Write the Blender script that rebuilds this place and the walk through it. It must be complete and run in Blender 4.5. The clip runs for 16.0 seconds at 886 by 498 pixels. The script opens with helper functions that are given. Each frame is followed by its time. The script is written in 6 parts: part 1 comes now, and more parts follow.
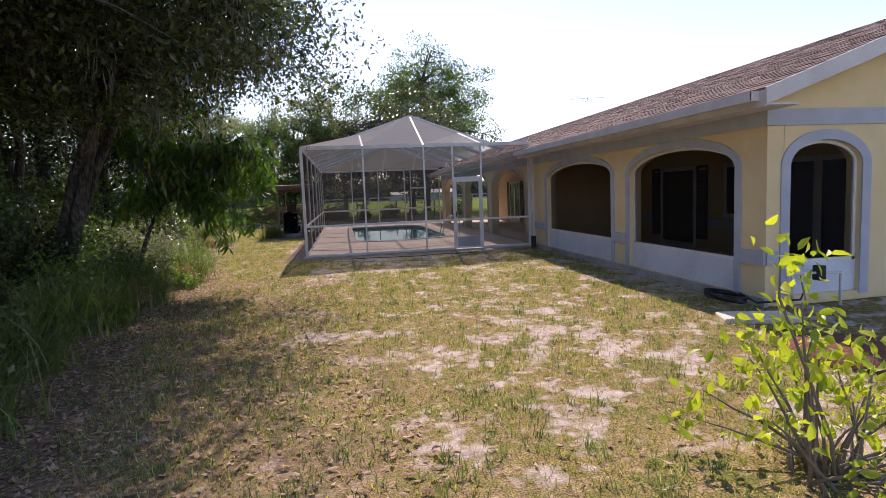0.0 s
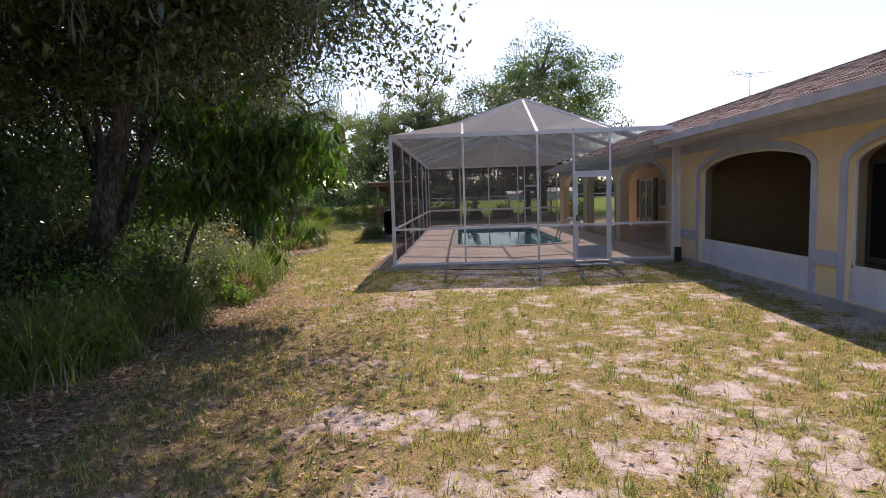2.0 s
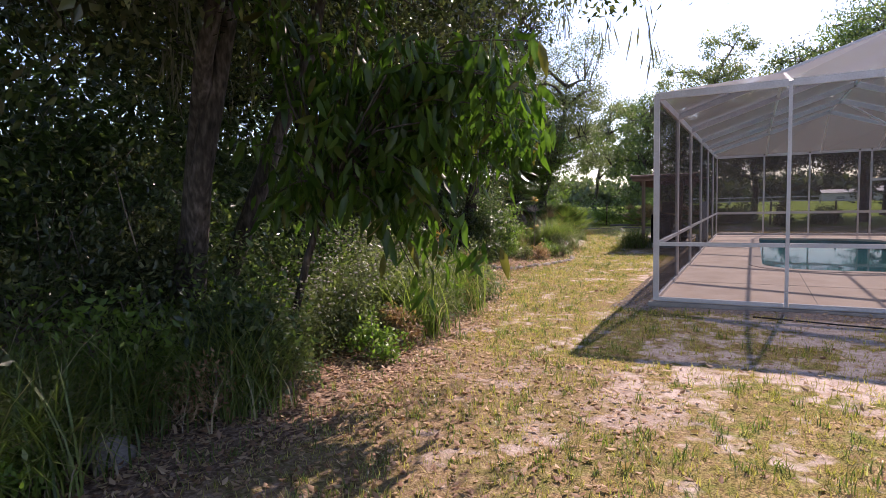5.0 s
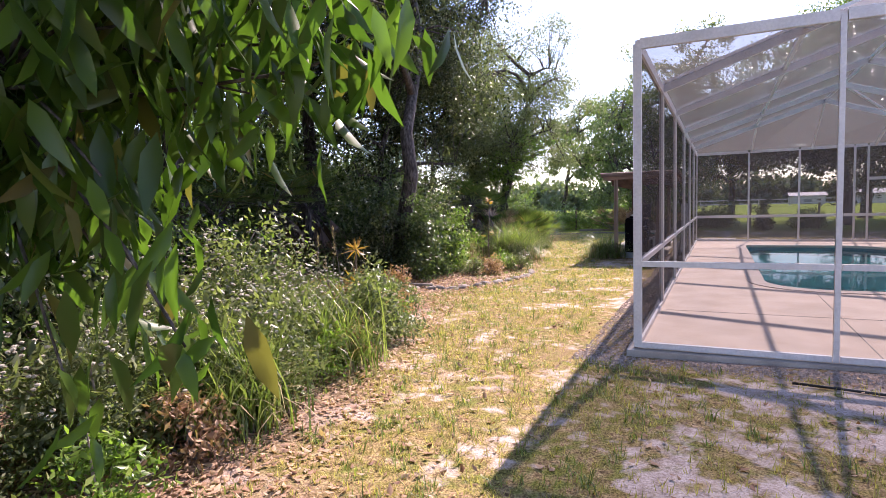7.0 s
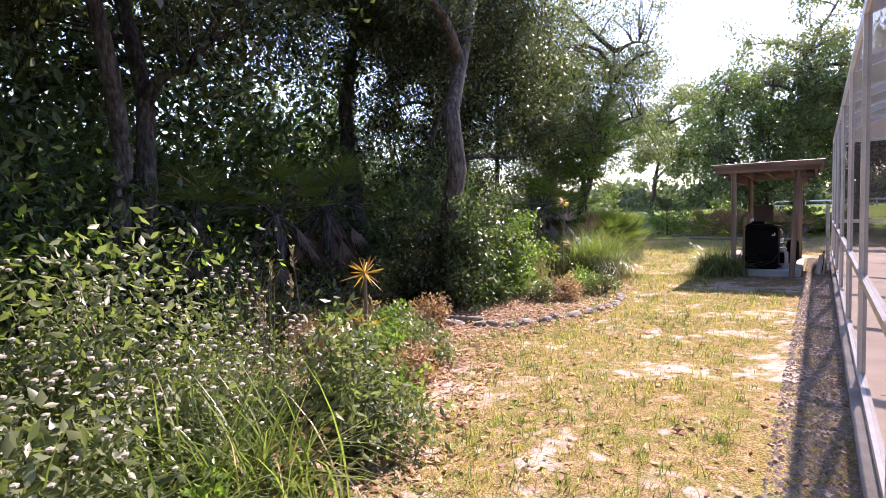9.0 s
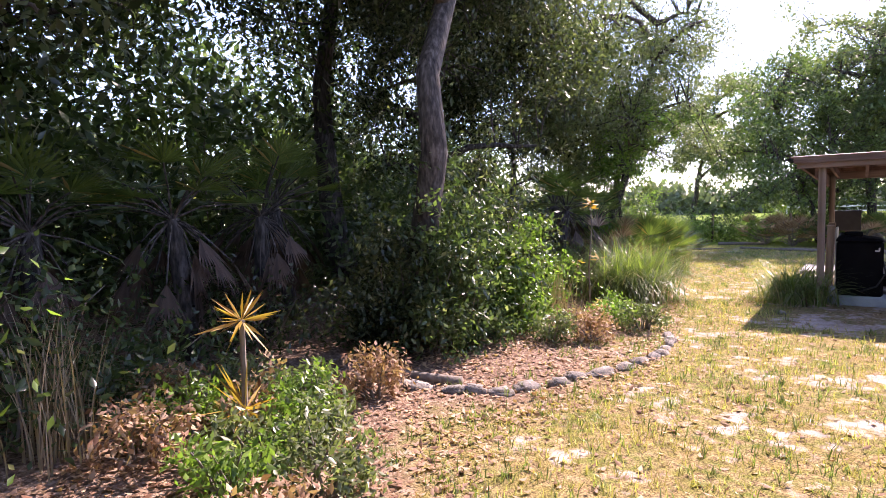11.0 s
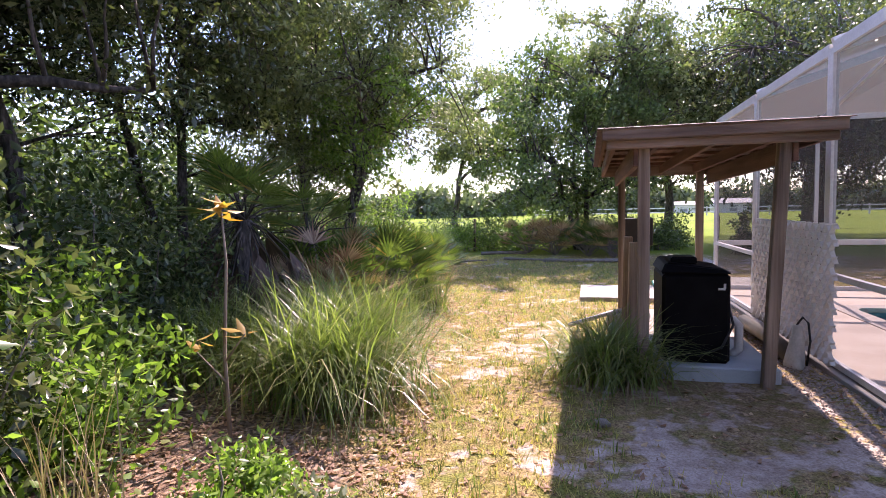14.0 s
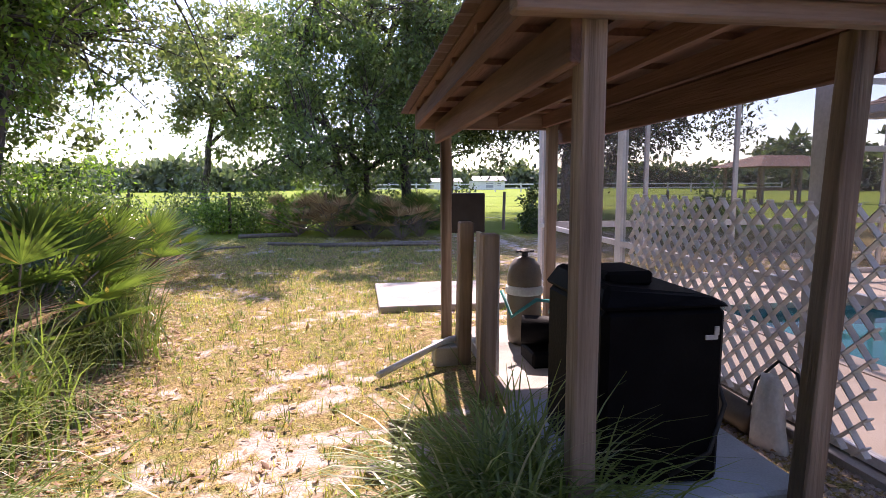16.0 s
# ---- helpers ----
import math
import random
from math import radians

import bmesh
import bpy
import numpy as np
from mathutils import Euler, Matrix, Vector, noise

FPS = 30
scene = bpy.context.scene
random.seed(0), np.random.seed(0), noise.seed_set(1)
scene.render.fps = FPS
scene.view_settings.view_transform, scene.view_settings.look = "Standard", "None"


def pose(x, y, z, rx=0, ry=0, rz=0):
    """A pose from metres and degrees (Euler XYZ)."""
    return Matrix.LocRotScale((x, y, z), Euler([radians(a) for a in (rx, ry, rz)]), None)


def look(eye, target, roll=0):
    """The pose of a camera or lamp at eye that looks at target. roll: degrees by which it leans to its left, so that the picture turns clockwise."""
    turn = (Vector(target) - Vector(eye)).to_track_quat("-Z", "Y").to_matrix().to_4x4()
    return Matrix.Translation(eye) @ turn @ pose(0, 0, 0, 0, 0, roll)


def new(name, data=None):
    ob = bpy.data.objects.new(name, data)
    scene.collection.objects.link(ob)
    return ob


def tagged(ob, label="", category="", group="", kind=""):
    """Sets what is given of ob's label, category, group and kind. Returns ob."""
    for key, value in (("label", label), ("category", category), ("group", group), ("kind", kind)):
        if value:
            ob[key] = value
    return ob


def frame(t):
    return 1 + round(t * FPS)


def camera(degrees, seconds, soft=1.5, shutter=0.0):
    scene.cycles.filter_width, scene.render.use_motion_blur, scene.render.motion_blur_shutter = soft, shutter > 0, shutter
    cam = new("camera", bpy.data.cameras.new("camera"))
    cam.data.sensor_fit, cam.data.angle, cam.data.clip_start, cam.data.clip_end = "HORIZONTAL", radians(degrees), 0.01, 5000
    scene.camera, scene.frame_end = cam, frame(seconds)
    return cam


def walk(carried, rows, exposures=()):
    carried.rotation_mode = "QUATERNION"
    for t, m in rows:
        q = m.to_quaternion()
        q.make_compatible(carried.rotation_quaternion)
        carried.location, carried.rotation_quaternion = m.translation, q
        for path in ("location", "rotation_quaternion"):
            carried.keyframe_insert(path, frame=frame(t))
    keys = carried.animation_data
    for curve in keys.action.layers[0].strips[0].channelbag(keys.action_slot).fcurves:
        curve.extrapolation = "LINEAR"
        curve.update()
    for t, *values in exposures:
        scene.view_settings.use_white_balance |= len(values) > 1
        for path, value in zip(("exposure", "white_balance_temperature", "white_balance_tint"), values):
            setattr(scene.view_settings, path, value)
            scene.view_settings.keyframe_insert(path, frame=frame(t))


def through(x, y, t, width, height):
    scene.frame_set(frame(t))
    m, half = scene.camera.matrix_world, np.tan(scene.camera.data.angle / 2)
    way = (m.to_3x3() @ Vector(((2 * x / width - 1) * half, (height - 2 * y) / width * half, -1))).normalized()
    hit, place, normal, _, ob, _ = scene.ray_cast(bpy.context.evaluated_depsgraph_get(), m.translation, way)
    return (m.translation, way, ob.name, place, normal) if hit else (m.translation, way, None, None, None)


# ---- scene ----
cam = camera(75.91, 16.0, soft=0.7)
# seconds, place in metres, turn in degrees
ROWS = [
    (0, 1.064, -16.420, 1.680, 84.31, 2.26, -10.04),
    (0.5, 1.267, -15.690, 1.690, 84.25, 2.02, -7.36),
    (1, 1.445, -14.973, 1.677, 84.14, 1.94, -5.18),
    (1.5, 1.525, -14.275, 1.660, 84.24, 1.96, -1.74),
    (2, 1.597, -13.517, 1.648, 84.61, 1.83, 1.68),
    (2.5, 1.554, -12.795, 1.646, 84.74, 1.67, 4.30),
    (3, 1.569, -12.057, 1.603, 84.54, 1.66, 5.81),
    (3.5, 1.499, -11.320, 1.573, 84.92, 1.45, 8.68),
    (4, 1.453, -10.577, 1.583, 85.06, 1.35, 16.89),
    (6.5, 0.886, -6.823, 1.515, 85.82, 1.67, 32.47),
    (7, 0.750, -6.058, 1.504, 85.68, 1.62, 25.92),
    (7.5, 0.516, -5.219, 1.495, 85.25, 1.65, 20.60),
    (8, 0.293, -4.461, 1.536, 85.47, 1.87, 23.57),
    (8.5, -0.000, -3.807, 1.535, 85.78, 2.35, 30.62),
    (11, -1.273, -0.587, 1.536, 86.23, 1.25, 36.51),
    (11.5, -1.447, 0.303, 1.619, 86.12, 1.42, 29.95),
    (12, -1.703, 1.226, 1.687, 86.11, 2.26, 21.57),
    (12.5, -1.897, 2.081, 1.647, 85.76, 1.79, 16.09),
    (13, -2.091, 2.921, 1.628, 85.89, 1.60, 14.89),
    (13.5, -2.209, 3.744, 1.589, 86.08, 1.43, 14.74),
    (14, -2.301, 4.593, 1.579, 86.03, 1.17, 14.30),
    (14.5, -2.372, 5.420, 1.560, 86.18, 0.34, 12.58),
    (15, -2.489, 6.279, 1.540, 86.15, -0.20, 7.29),
    (15.5, -2.623, 7.123, 1.525, 85.28, -0.38, 0.05),
    (16, -2.688, 7.979, 1.500, 83.25, 0.21, -8.59),
]
walk(cam, [(t, pose(x, y, z, rx, ry, rz)) for t, x, y, z, rx, ry, rz in ROWS],
     [(0.0, 0.62, 6800, 28), (4.2, 0.66, 6850, 30), (6.5, 1.54, 6600, 36), (8.5, 1.62, 6600, 36), (11.0, 1.8, 6650, 38), (13.5, 1.82, 6650, 39), (16.0, 1.62, 6650, 37)])

# ---- light ----
SUN = Vector((0.13, 1.0, 0.99)).normalized()
world = bpy.data.worlds.new("world")
scene.world = world
world.use_nodes = True
wn = world.node_tree.nodes
sky = wn.new("ShaderNodeTexSky")
sky.sky_type, sky.sun_disc = "NISHITA", False
sky.sun_elevation, sky.sun_rotation = math.asin(SUN.z), math.atan2(SUN.x, SUN.y)
sky.air_density, sky.dust_density, sky.ozone_density = 1.0, 0.25, 2.0
world.node_tree.links.new(sky.outputs[0], wn["Background"].inputs[0])
wn["Background"].inputs[1].default_value = 0.15
sun_data = bpy.data.lights.new("sun", "SUN")
sun_data.energy, sun_data.angle, sun_data.color = 4.1, radians(0.6), (1.0, 0.92, 0.80)
new("sun", sun_data).matrix_world = look(SUN * 60, (0, 0, 0))

# ---- materials ----
def nodes(name):
    m = bpy.data.materials.new(name)
    m.use_nodes = True
    t = m.node_tree
    return m, t, t.nodes["Principled BSDF"]


def noise_ramp(t, scale, colours, detail=6.0, stretch=(1, 1, 1), low=0.3, high=0.7):
    """A noise in metres that runs through the colours."""
    tc, mp = t.nodes.new("ShaderNodeTexCoord"), t.nodes.new("ShaderNodeMapping")
    nz, rp = t.nodes.new("ShaderNodeTexNoise"), t.nodes.new("ShaderNodeValToRGB")
    mp.inputs["Scale"].default_value = stretch
    nz.inputs["Scale"].default_value, nz.inputs["Detail"].default_value = scale, detail
    t.links.new(tc.outputs["Object"], mp.inputs[0])
    t.links.new(mp.outputs[0], nz.inputs["Vector"])
    t.links.new(nz.outputs["Fac"], rp.inputs[0])
    e = rp.color_ramp.elements
    e[0].position, e[1].position = low, high
    e[0].color, e[1].color = (*colours[0], 1), (*colours[-1], 1)
    for i, c in enumerate(colours[1:-1]):
        k = e.new(low + (high - low) * (i + 1) / (len(colours) - 1))
        k.color = (*c, 1)
    return rp.outputs[0], nz.outputs["Fac"]


def mix(t, a, b, fac, kind="MIX"):
    n = t.nodes.new("ShaderNodeMix")
    n.data_type, n.blend_type = "RGBA", kind
    for s, v in ((n.inputs[0], fac), (n.inputs[6], a), (n.inputs[7], b)):
        if hasattr(v, "is_linked"):
            t.links.new(v, s)
        else:
            s.default_value = v if not isinstance(v, tuple) else (*v, 1)
    return n.outputs[2]


def bump(t, bsdf, fac, strength, dist):
    b = t.nodes.new("ShaderNodeBump")
    b.inputs["Strength"].default_value, b.inputs["Distance"].default_value = strength, dist
    t.links.new(fac, b.inputs["Height"])
    t.links.new(b.outputs[0], bsdf.inputs["Normal"])


def surface(name, colours, scale=8.0, rough=0.7, grain=60.0, relief=0.3, metal=0.0, stretch=(1, 1, 1), stain=0.0, rand=0.0, spec=0.5):
    """A rough surface: blotches at one scale, grain and relief at another."""
    m, t, b = nodes(name)
    c, f = noise_ramp(t, scale, colours, stretch=stretch)
    g, gf = noise_ramp(t, grain, ((0.72, 0.72, 0.72), (1.0, 1.0, 1.0)), stretch=stretch)
    c = mix(t, c, g, 0.6, "MULTIPLY")
    if stain:
        s, sf = noise_ramp(t, 1.3, ((1 - stain,) * 3, (1, 1, 1)), detail=8, low=0.38, high=0.55)
        c = mix(t, c, s, 1.0, "MULTIPLY")
    if rand:
        oi, mr = t.nodes.new("ShaderNodeObjectInfo"), t.nodes.new("ShaderNodeMapRange")
        mr.inputs["To Min"].default_value, mr.inputs["To Max"].default_value = 1 - rand, 1 + rand
        t.links.new(oi.outputs["Random"], mr.inputs[0])
        cc = t.nodes.new("ShaderNodeCombineColor")
        for i in range(3):
            t.links.new(mr.outputs[0], cc.inputs[i])
        c = mix(t, c, cc.outputs[0], 1.0, "MULTIPLY")
    t.links.new(c, b.inputs["Base Color"])
    b.inputs["Roughness"].default_value, b.inputs["Metallic"].default_value = rough, metal
    b.inputs["Specular IOR Level"].default_value = spec
    bump(t, b, gf, relief, 0.01)
    return m


def leaf_material(name, dark, light, through=0.35, gloss=0.45, odd=None):
    """Leaves that differ one by one and let light through."""
    m, t, b = nodes(name)
    ge, rp = t.nodes.new("ShaderNodeNewGeometry"), t.nodes.new("ShaderNodeValToRGB")
    e = rp.color_ramp.elements
    e[0].color, e[1].color = (*dark, 1), (*light, 1)
    if odd:
        e[1].position = 0.93
        k = e.new(0.96)
        k.color = (*odd, 1)
    t.links.new(ge.outputs["Random Per Island"], rp.inputs[0])
    b.inputs["Roughness"].default_value = gloss
    t.links.new(rp.outputs[0], b.inputs["Base Color"])
    tr, ms = t.nodes.new("ShaderNodeBsdfTranslucent"), t.nodes.new("ShaderNodeMixShader")
    t.links.new(mix(t, rp.outputs[0], (1.35, 1.6, 0.7), 1.0, "MULTIPLY"), tr.inputs[0])
    ms.inputs[0].default_value = through
    t.links.new(b.outputs[0], ms.inputs[1])
    t.links.new(tr.outputs[0], ms.inputs[2])
    t.links.new(ms.outputs[0], t.nodes["Material Output"].inputs[0])
    return m


def screen_material(name, clear, colour, scatter):
    """Insect mesh: mostly holes, grey threads that scatter light both ways."""
    m, t, b = nodes(name)
    tp, tr, m1, m2 = (t.nodes.new("ShaderNode" + k) for k in ("BsdfTransparent", "BsdfTranslucent", "MixShader", "MixShader"))
    b.inputs["Base Color"].default_value, b.inputs["Roughness"].default_value, b.inputs["Specular IOR Level"].default_value = (*colour, 1), 0.8, 0.0
    tr.inputs[0].default_value = (*colour, 1)
    m1.inputs[0].default_value, m2.inputs[0].default_value = scatter, clear
    t.links.new(b.outputs[0], m1.inputs[1])
    t.links.new(tr.outputs[0], m1.inputs[2])
    t.links.new(m1.outputs[0], m2.inputs[1])
    t.links.new(tp.outputs[0], m2.inputs[2])
    t.links.new(m2.outputs[0], t.nodes["Material Output"].inputs[0])
    return m


def ground_material():
    """Sandy lawn: bare sand, thatch, litter under the woods, green field; the zones come from the mesh."""
    m, t, b = nodes("lawn_ground")
    at, sp = t.nodes.new("ShaderNodeAttribute"), t.nodes.new("ShaderNodeSeparateColor")
    at.attribute_name = "zones"
    t.links.new(at.outputs["Color"], sp.inputs[0])
    sand, f1 = noise_ramp(t, 9, ((0.38, 0.30, 0.25), (0.53, 0.44, 0.385), (0.60, 0.515, 0.46)))
    thatch, f2 = noise_ramp(t, 22, ((0.13, 0.09, 0.05), (0.34, 0.25, 0.135), (0.50, 0.40, 0.25)), detail=10)
    green, f3 = noise_ramp(t, 2.2, ((0.25, 0.20, 0.075), (0.17, 0.185, 0.05)), low=0.4, high=0.6)
    fine, f4 = noise_ramp(t, 70, ((0.34, 0.32, 0.30), (1.4, 1.36, 1.28)), detail=10, low=0.36, high=0.62)
    patch, f9 = noise_ramp(t, 11, ((0, 0, 0), (1, 1, 1)), detail=6, low=0.38, high=0.6)
    turf = mix(t, mix(t, thatch, green, patch), fine, 0.85, "MULTIPLY")
    grit, f5 = noise_ramp(t, 55, ((0.62, 0.58, 0.52), (1, 1, 1)), detail=6, low=0.36, high=0.55)
    sand = mix(t, sand, grit, 0.8, "MULTIPLY")
    litter, f6 = noise_ramp(t, 30, ((0.07, 0.045, 0.032), (0.20, 0.13, 0.09), (0.42, 0.31, 0.235)), detail=10)
    field, f7 = noise_ramp(t, 0.35, ((0.15, 0.22, 0.025), (0.22, 0.28, 0.045)), detail=8)
    # ragged edges between sand and turf
    edge, f8 = noise_ramp(t, 7, ((0, 0, 0), (1, 1, 1)), detail=10, low=0.3, high=0.7)
    ad, mr = t.nodes.new("ShaderNodeMath"), t.nodes.new("ShaderNodeMapRange")
    ad.operation = "ADD"
    t.links.new(sp.outputs[0], ad.inputs[0])
    t.links.new(f8, ad.inputs[1])
    mr.inputs["From Min"].default_value, mr.inputs["From Max"].default_value = 1.0, 1.16
    t.links.new(ad.outputs[0], mr.inputs[0])
    c = mix(t, turf, sand, mr.outputs[0])
    c = mix(t, c, litter, sp.outputs[1])
    c = mix(t, c, field, sp.outputs[2])
    t.links.new(c, b.inputs["Base Color"])
    b.inputs["Roughness"].default_value = 1.0
    b.inputs["Specular IOR Level"].default_value = 0.06
    bump(t, b, f4, 0.6, 0.03)
    return m


def water_material():
    m, t, b = nodes("pool_water")
    tp, gl, ms, fr = (t.nodes.new("ShaderNode" + k) for k in ("BsdfTransparent", "BsdfGlossy", "MixShader", "Fresnel"))
    tp.inputs[0].default_value = (0.66, 0.96, 0.97, 1)
    gl.inputs["Roughness"].default_value = 0.03
    fr.inputs[0].default_value = 1.2
    nz, bp = t.nodes.new("ShaderNodeTexNoise"), t.nodes.new("ShaderNodeBump")
    nz.inputs["Scale"].default_value = 5
    bp.inputs["Strength"].default_value, bp.inputs["Distance"].default_value = 0.25, 0.02
    t.links.new(nz.outputs["Fac"], bp.inputs["Height"])
    for n in (gl, fr):
        t.links.new(bp.outputs[0], n.inputs["Normal"])
    t.links.new(fr.outputs[0], ms.inputs[0])
    t.links.new(tp.outputs[0], ms.inputs[1])
    t.links.new(gl.outputs[0], ms.inputs[2])
    t.links.new(ms.outputs[0], t.nodes["Material Output"].inputs[0])
    return m


STUCCO = surface("yellow_stucco", ((0.76, 0.60, 0.34), (0.84, 0.68, 0.42)), 2.5, 0.9, 120, 0.5, stain=0.08)
TRIM = surface("grey_blue_trim_paint", ((0.40, 0.43, 0.52), (0.48, 0.51, 0.60)), 3, 0.8, 120, 0.4)
KNEE = surface("pale_grey_panel_paint", ((0.62, 0.66, 0.75), (0.70, 0.74, 0.82)), 2, 0.45, 40, 0.1, stain=0.1)
KICK = surface("grey_metal_kick_plate", ((0.30, 0.30, 0.33), (0.38, 0.38, 0.41)), 3, 0.4, 60, 0.1)
SHUTTER = surface("dark_brown_shutter", ((0.022, 0.016, 0.014), (0.04, 0.03, 0.026)), 6, 0.6, 60, 0.2)
SOFFIT = surface("white_eave_paint", ((0.55, 0.53, 0.54), (0.68, 0.66, 0.66)), 3, 0.6, 60, 0.1, stain=0.12)
SHINGLE = surface("brown_shingle", ((0.11, 0.072, 0.062), (0.20, 0.135, 0.115), (0.28, 0.20, 0.17)), 3, 0.95, 180, 0.8, stain=0.25, rand=0.22)
ALU = surface("white_aluminium_frame", ((0.68, 0.67, 0.67), (0.78, 0.77, 0.77)), 4, 0.4, 40, 0.1, stain=0.12)
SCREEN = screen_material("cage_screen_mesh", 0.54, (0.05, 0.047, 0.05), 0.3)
# same mesh as the walls; the sun's pale glow is put into its colour
SUNLIT_ROOF_SCREEN = screen_material("sunlit_roof_screen_mesh", 0.45, (0.37, 0.365, 0.355), 0.26)
DARK_SCREEN = screen_material("lanai_screen_mesh", 0.5, (0.02, 0.02, 0.022), 0.3)
DECK = surface("peach_deck_coating", ((0.74, 0.60, 0.48), (0.84, 0.70, 0.58)), 2.2, 0.85, 150, 0.3, stain=0.12)
CONCRETE = surface("weathered_concrete", ((0.36, 0.33, 0.29), (0.52, 0.48, 0.43)), 4, 0.9, 90, 0.5, stain=0.3)
PAD_BLUE = surface("grey_blue_painted_pad", ((0.36, 0.43, 0.47), (0.44, 0.50, 0.54)), 4, 0.8, 90, 0.4, stain=0.2)
BASIN = surface("teal_pool_plaster", ((0.22, 0.72, 0.72), (0.30, 0.80, 0.79)), 2, 0.6, 60, 0.1)
COPING = surface("pale_pool_coping", ((0.50, 0.42, 0.36), (0.62, 0.54, 0.47)), 5, 0.8, 90, 0.4)
TILE = surface("blue_waterline_tile", ((0.05, 0.14, 0.18), (0.10, 0.22, 0.27)), 12, 0.25, 60, 0.1)
WATER = water_material()
WOOD = surface("weathered_treated_wood", ((0.075, 0.05, 0.036), (0.29, 0.215, 0.165), (0.42, 0.33, 0.27)), 11, 0.85, 70, 1.0, stretch=(1, 1, 0.04), stain=0.25)
WOOD_Y = surface("weathered_brown_beam", ((0.10, 0.062, 0.045), (0.26, 0.175, 0.135), (0.36, 0.26, 0.21)), 9, 0.85, 70, 0.8, stretch=(0.06, 1, 1), stain=0.25)
WOOD_D = surface("dark_stained_joist", ((0.08, 0.038, 0.026), (0.165, 0.085, 0.06), (0.24, 0.13, 0.095)), 9, 0.85, 70, 0.8, stretch=(1, 0.06, 1))
ROOF_SHEET = surface("rusty_brown_corrugated_sheet", ((0.075, 0.035, 0.025), (0.12, 0.065, 0.05)), 6, 0.7, 60, 0.3)
BLACK = surface("black_plastic_cover", ((0.004, 0.004, 0.005), (0.008, 0.008, 0.009)), 5, 0.6, 60, 0.2, spec=0.05)
PVC = surface("white_pvc", ((0.62, 0.62, 0.60), (0.75, 0.75, 0.73)), 8, 0.4, 60, 0.1, stain=0.2)
LATTICE = surface("white_vinyl_lattice", ((0.68, 0.67, 0.66), (0.78, 0.77, 0.76)), 6, 0.5, 60, 0.1, stain=0.12)
TANK = surface("olive_brown_tank", ((0.13, 0.105, 0.075), (0.20, 0.165, 0.12)), 5, 0.4, 60, 0.1)
TEAL = surface("teal_hose", ((0.02, 0.25, 0.24), (0.03, 0.32, 0.30)), 5, 0.5)
RUBBER = surface("black_rubber", ((0.012, 0.012, 0.012), (0.025, 0.025, 0.025)), 8, 0.6)
BARK = surface("grey_brown_bark", ((0.022, 0.018, 0.015), (0.085, 0.07, 0.06), (0.19, 0.165, 0.148)), 24, 0.95, 45, 1.0, stretch=(1, 1, 0.3), stain=0.4)
PALE_BARK = surface("pale_twig_bark", ((0.16, 0.13, 0.10), (0.27, 0.23, 0.19)), 14, 0.95, 50, 0.8, stretch=(1, 1, 0.25))
STONE = surface("pale_edging_stone", ((0.22, 0.19, 0.16), (0.40, 0.36, 0.32)), 7, 0.9, 60, 0.8, rand=0.2)
GRAVEL = surface("mixed_gravel", ((0.20, 0.15, 0.12), (0.50, 0.42, 0.36)), 22, 0.9, 90, 0.5)
GLASS = surface("dark_window_glass", ((0.010, 0.011, 0.013), (0.016, 0.017, 0.019)), 2, 0.08)
INNER = surface("tan_lanai_wall", ((0.60, 0.43, 0.23), (0.70, 0.52, 0.29)), 2.5, 0.9, 120, 0.4)
WHITE = surface("white_door_paint", ((0.62, 0.61, 0.60), (0.72, 0.71, 0.70)), 3, 0.5, 60, 0.1)
BAG = surface("translucent_white_sack", ((0.55, 0.53, 0.48), (0.70, 0.68, 0.63)), 9, 0.5, 40, 0.6)
STEEL = surface("stainless_rail", ((0.55, 0.55, 0.55), (0.62, 0.62, 0.62)), 5, 0.2, 60, 0.05, metal=1.0)
MULCH = surface("red_brown_mulch", ((0.10, 0.035, 0.022), (0.24, 0.09, 0.055)), 25, 0.95, 90, 1.0)
FAR_WALL = surface("far_white_siding", ((0.62, 0.62, 0.62), (0.72, 0.72, 0.72)), 2, 0.7)
FAR_ROOF = surface("far_grey_roof", ((0.24, 0.25, 0.27), (0.32, 0.33, 0.35)), 2, 0.7)
GROUND = ground_material()
OAK_LEAF = leaf_material("oak_leaf", (0.022, 0.034, 0.017), (0.11, 0.13, 0.068), 0.32, 0.24, (0.20, 0.22, 0.11))
DEEP_LEAF = leaf_material("dark_understory_leaf", (0.03, 0.055, 0.024), (0.125, 0.175, 0.072), 0.42, 0.28, (0.24, 0.26, 0.16))
BRIGHT_LEAF = leaf_material("fresh_green_leaf", (0.07, 0.13, 0.025), (0.20, 0.31, 0.065), 0.5, 0.34, (0.30, 0.34, 0.16))
PALE_LEAF = leaf_material("grey_green_leaf", (0.08, 0.105, 0.045), (0.22, 0.25, 0.13), 0.42, 0.4)
LONG_LEAF = leaf_material("long_drooping_leaf", (0.03, 0.07, 0.012), (0.085, 0.16, 0.025), 0.5, 0.35, (0.11, 0.10, 0.03))
YELLOW_LEAF = leaf_material("yellow_green_leaf", (0.22, 0.28, 0.03), (0.50, 0.50, 0.045), 0.45, 0.45)
GRASS_LEAF = leaf_material("coarse_grass_blade", (0.07, 0.115, 0.03), (0.22, 0.27, 0.085), 0.45, 0.33, (0.46, 0.41, 0.26))
LAWN_BLADE = leaf_material("dry_lawn_blade", (0.19, 0.19, 0.05), (0.56, 0.46, 0.19), 0.45, 0.7, (0.56, 0.47, 0.30))
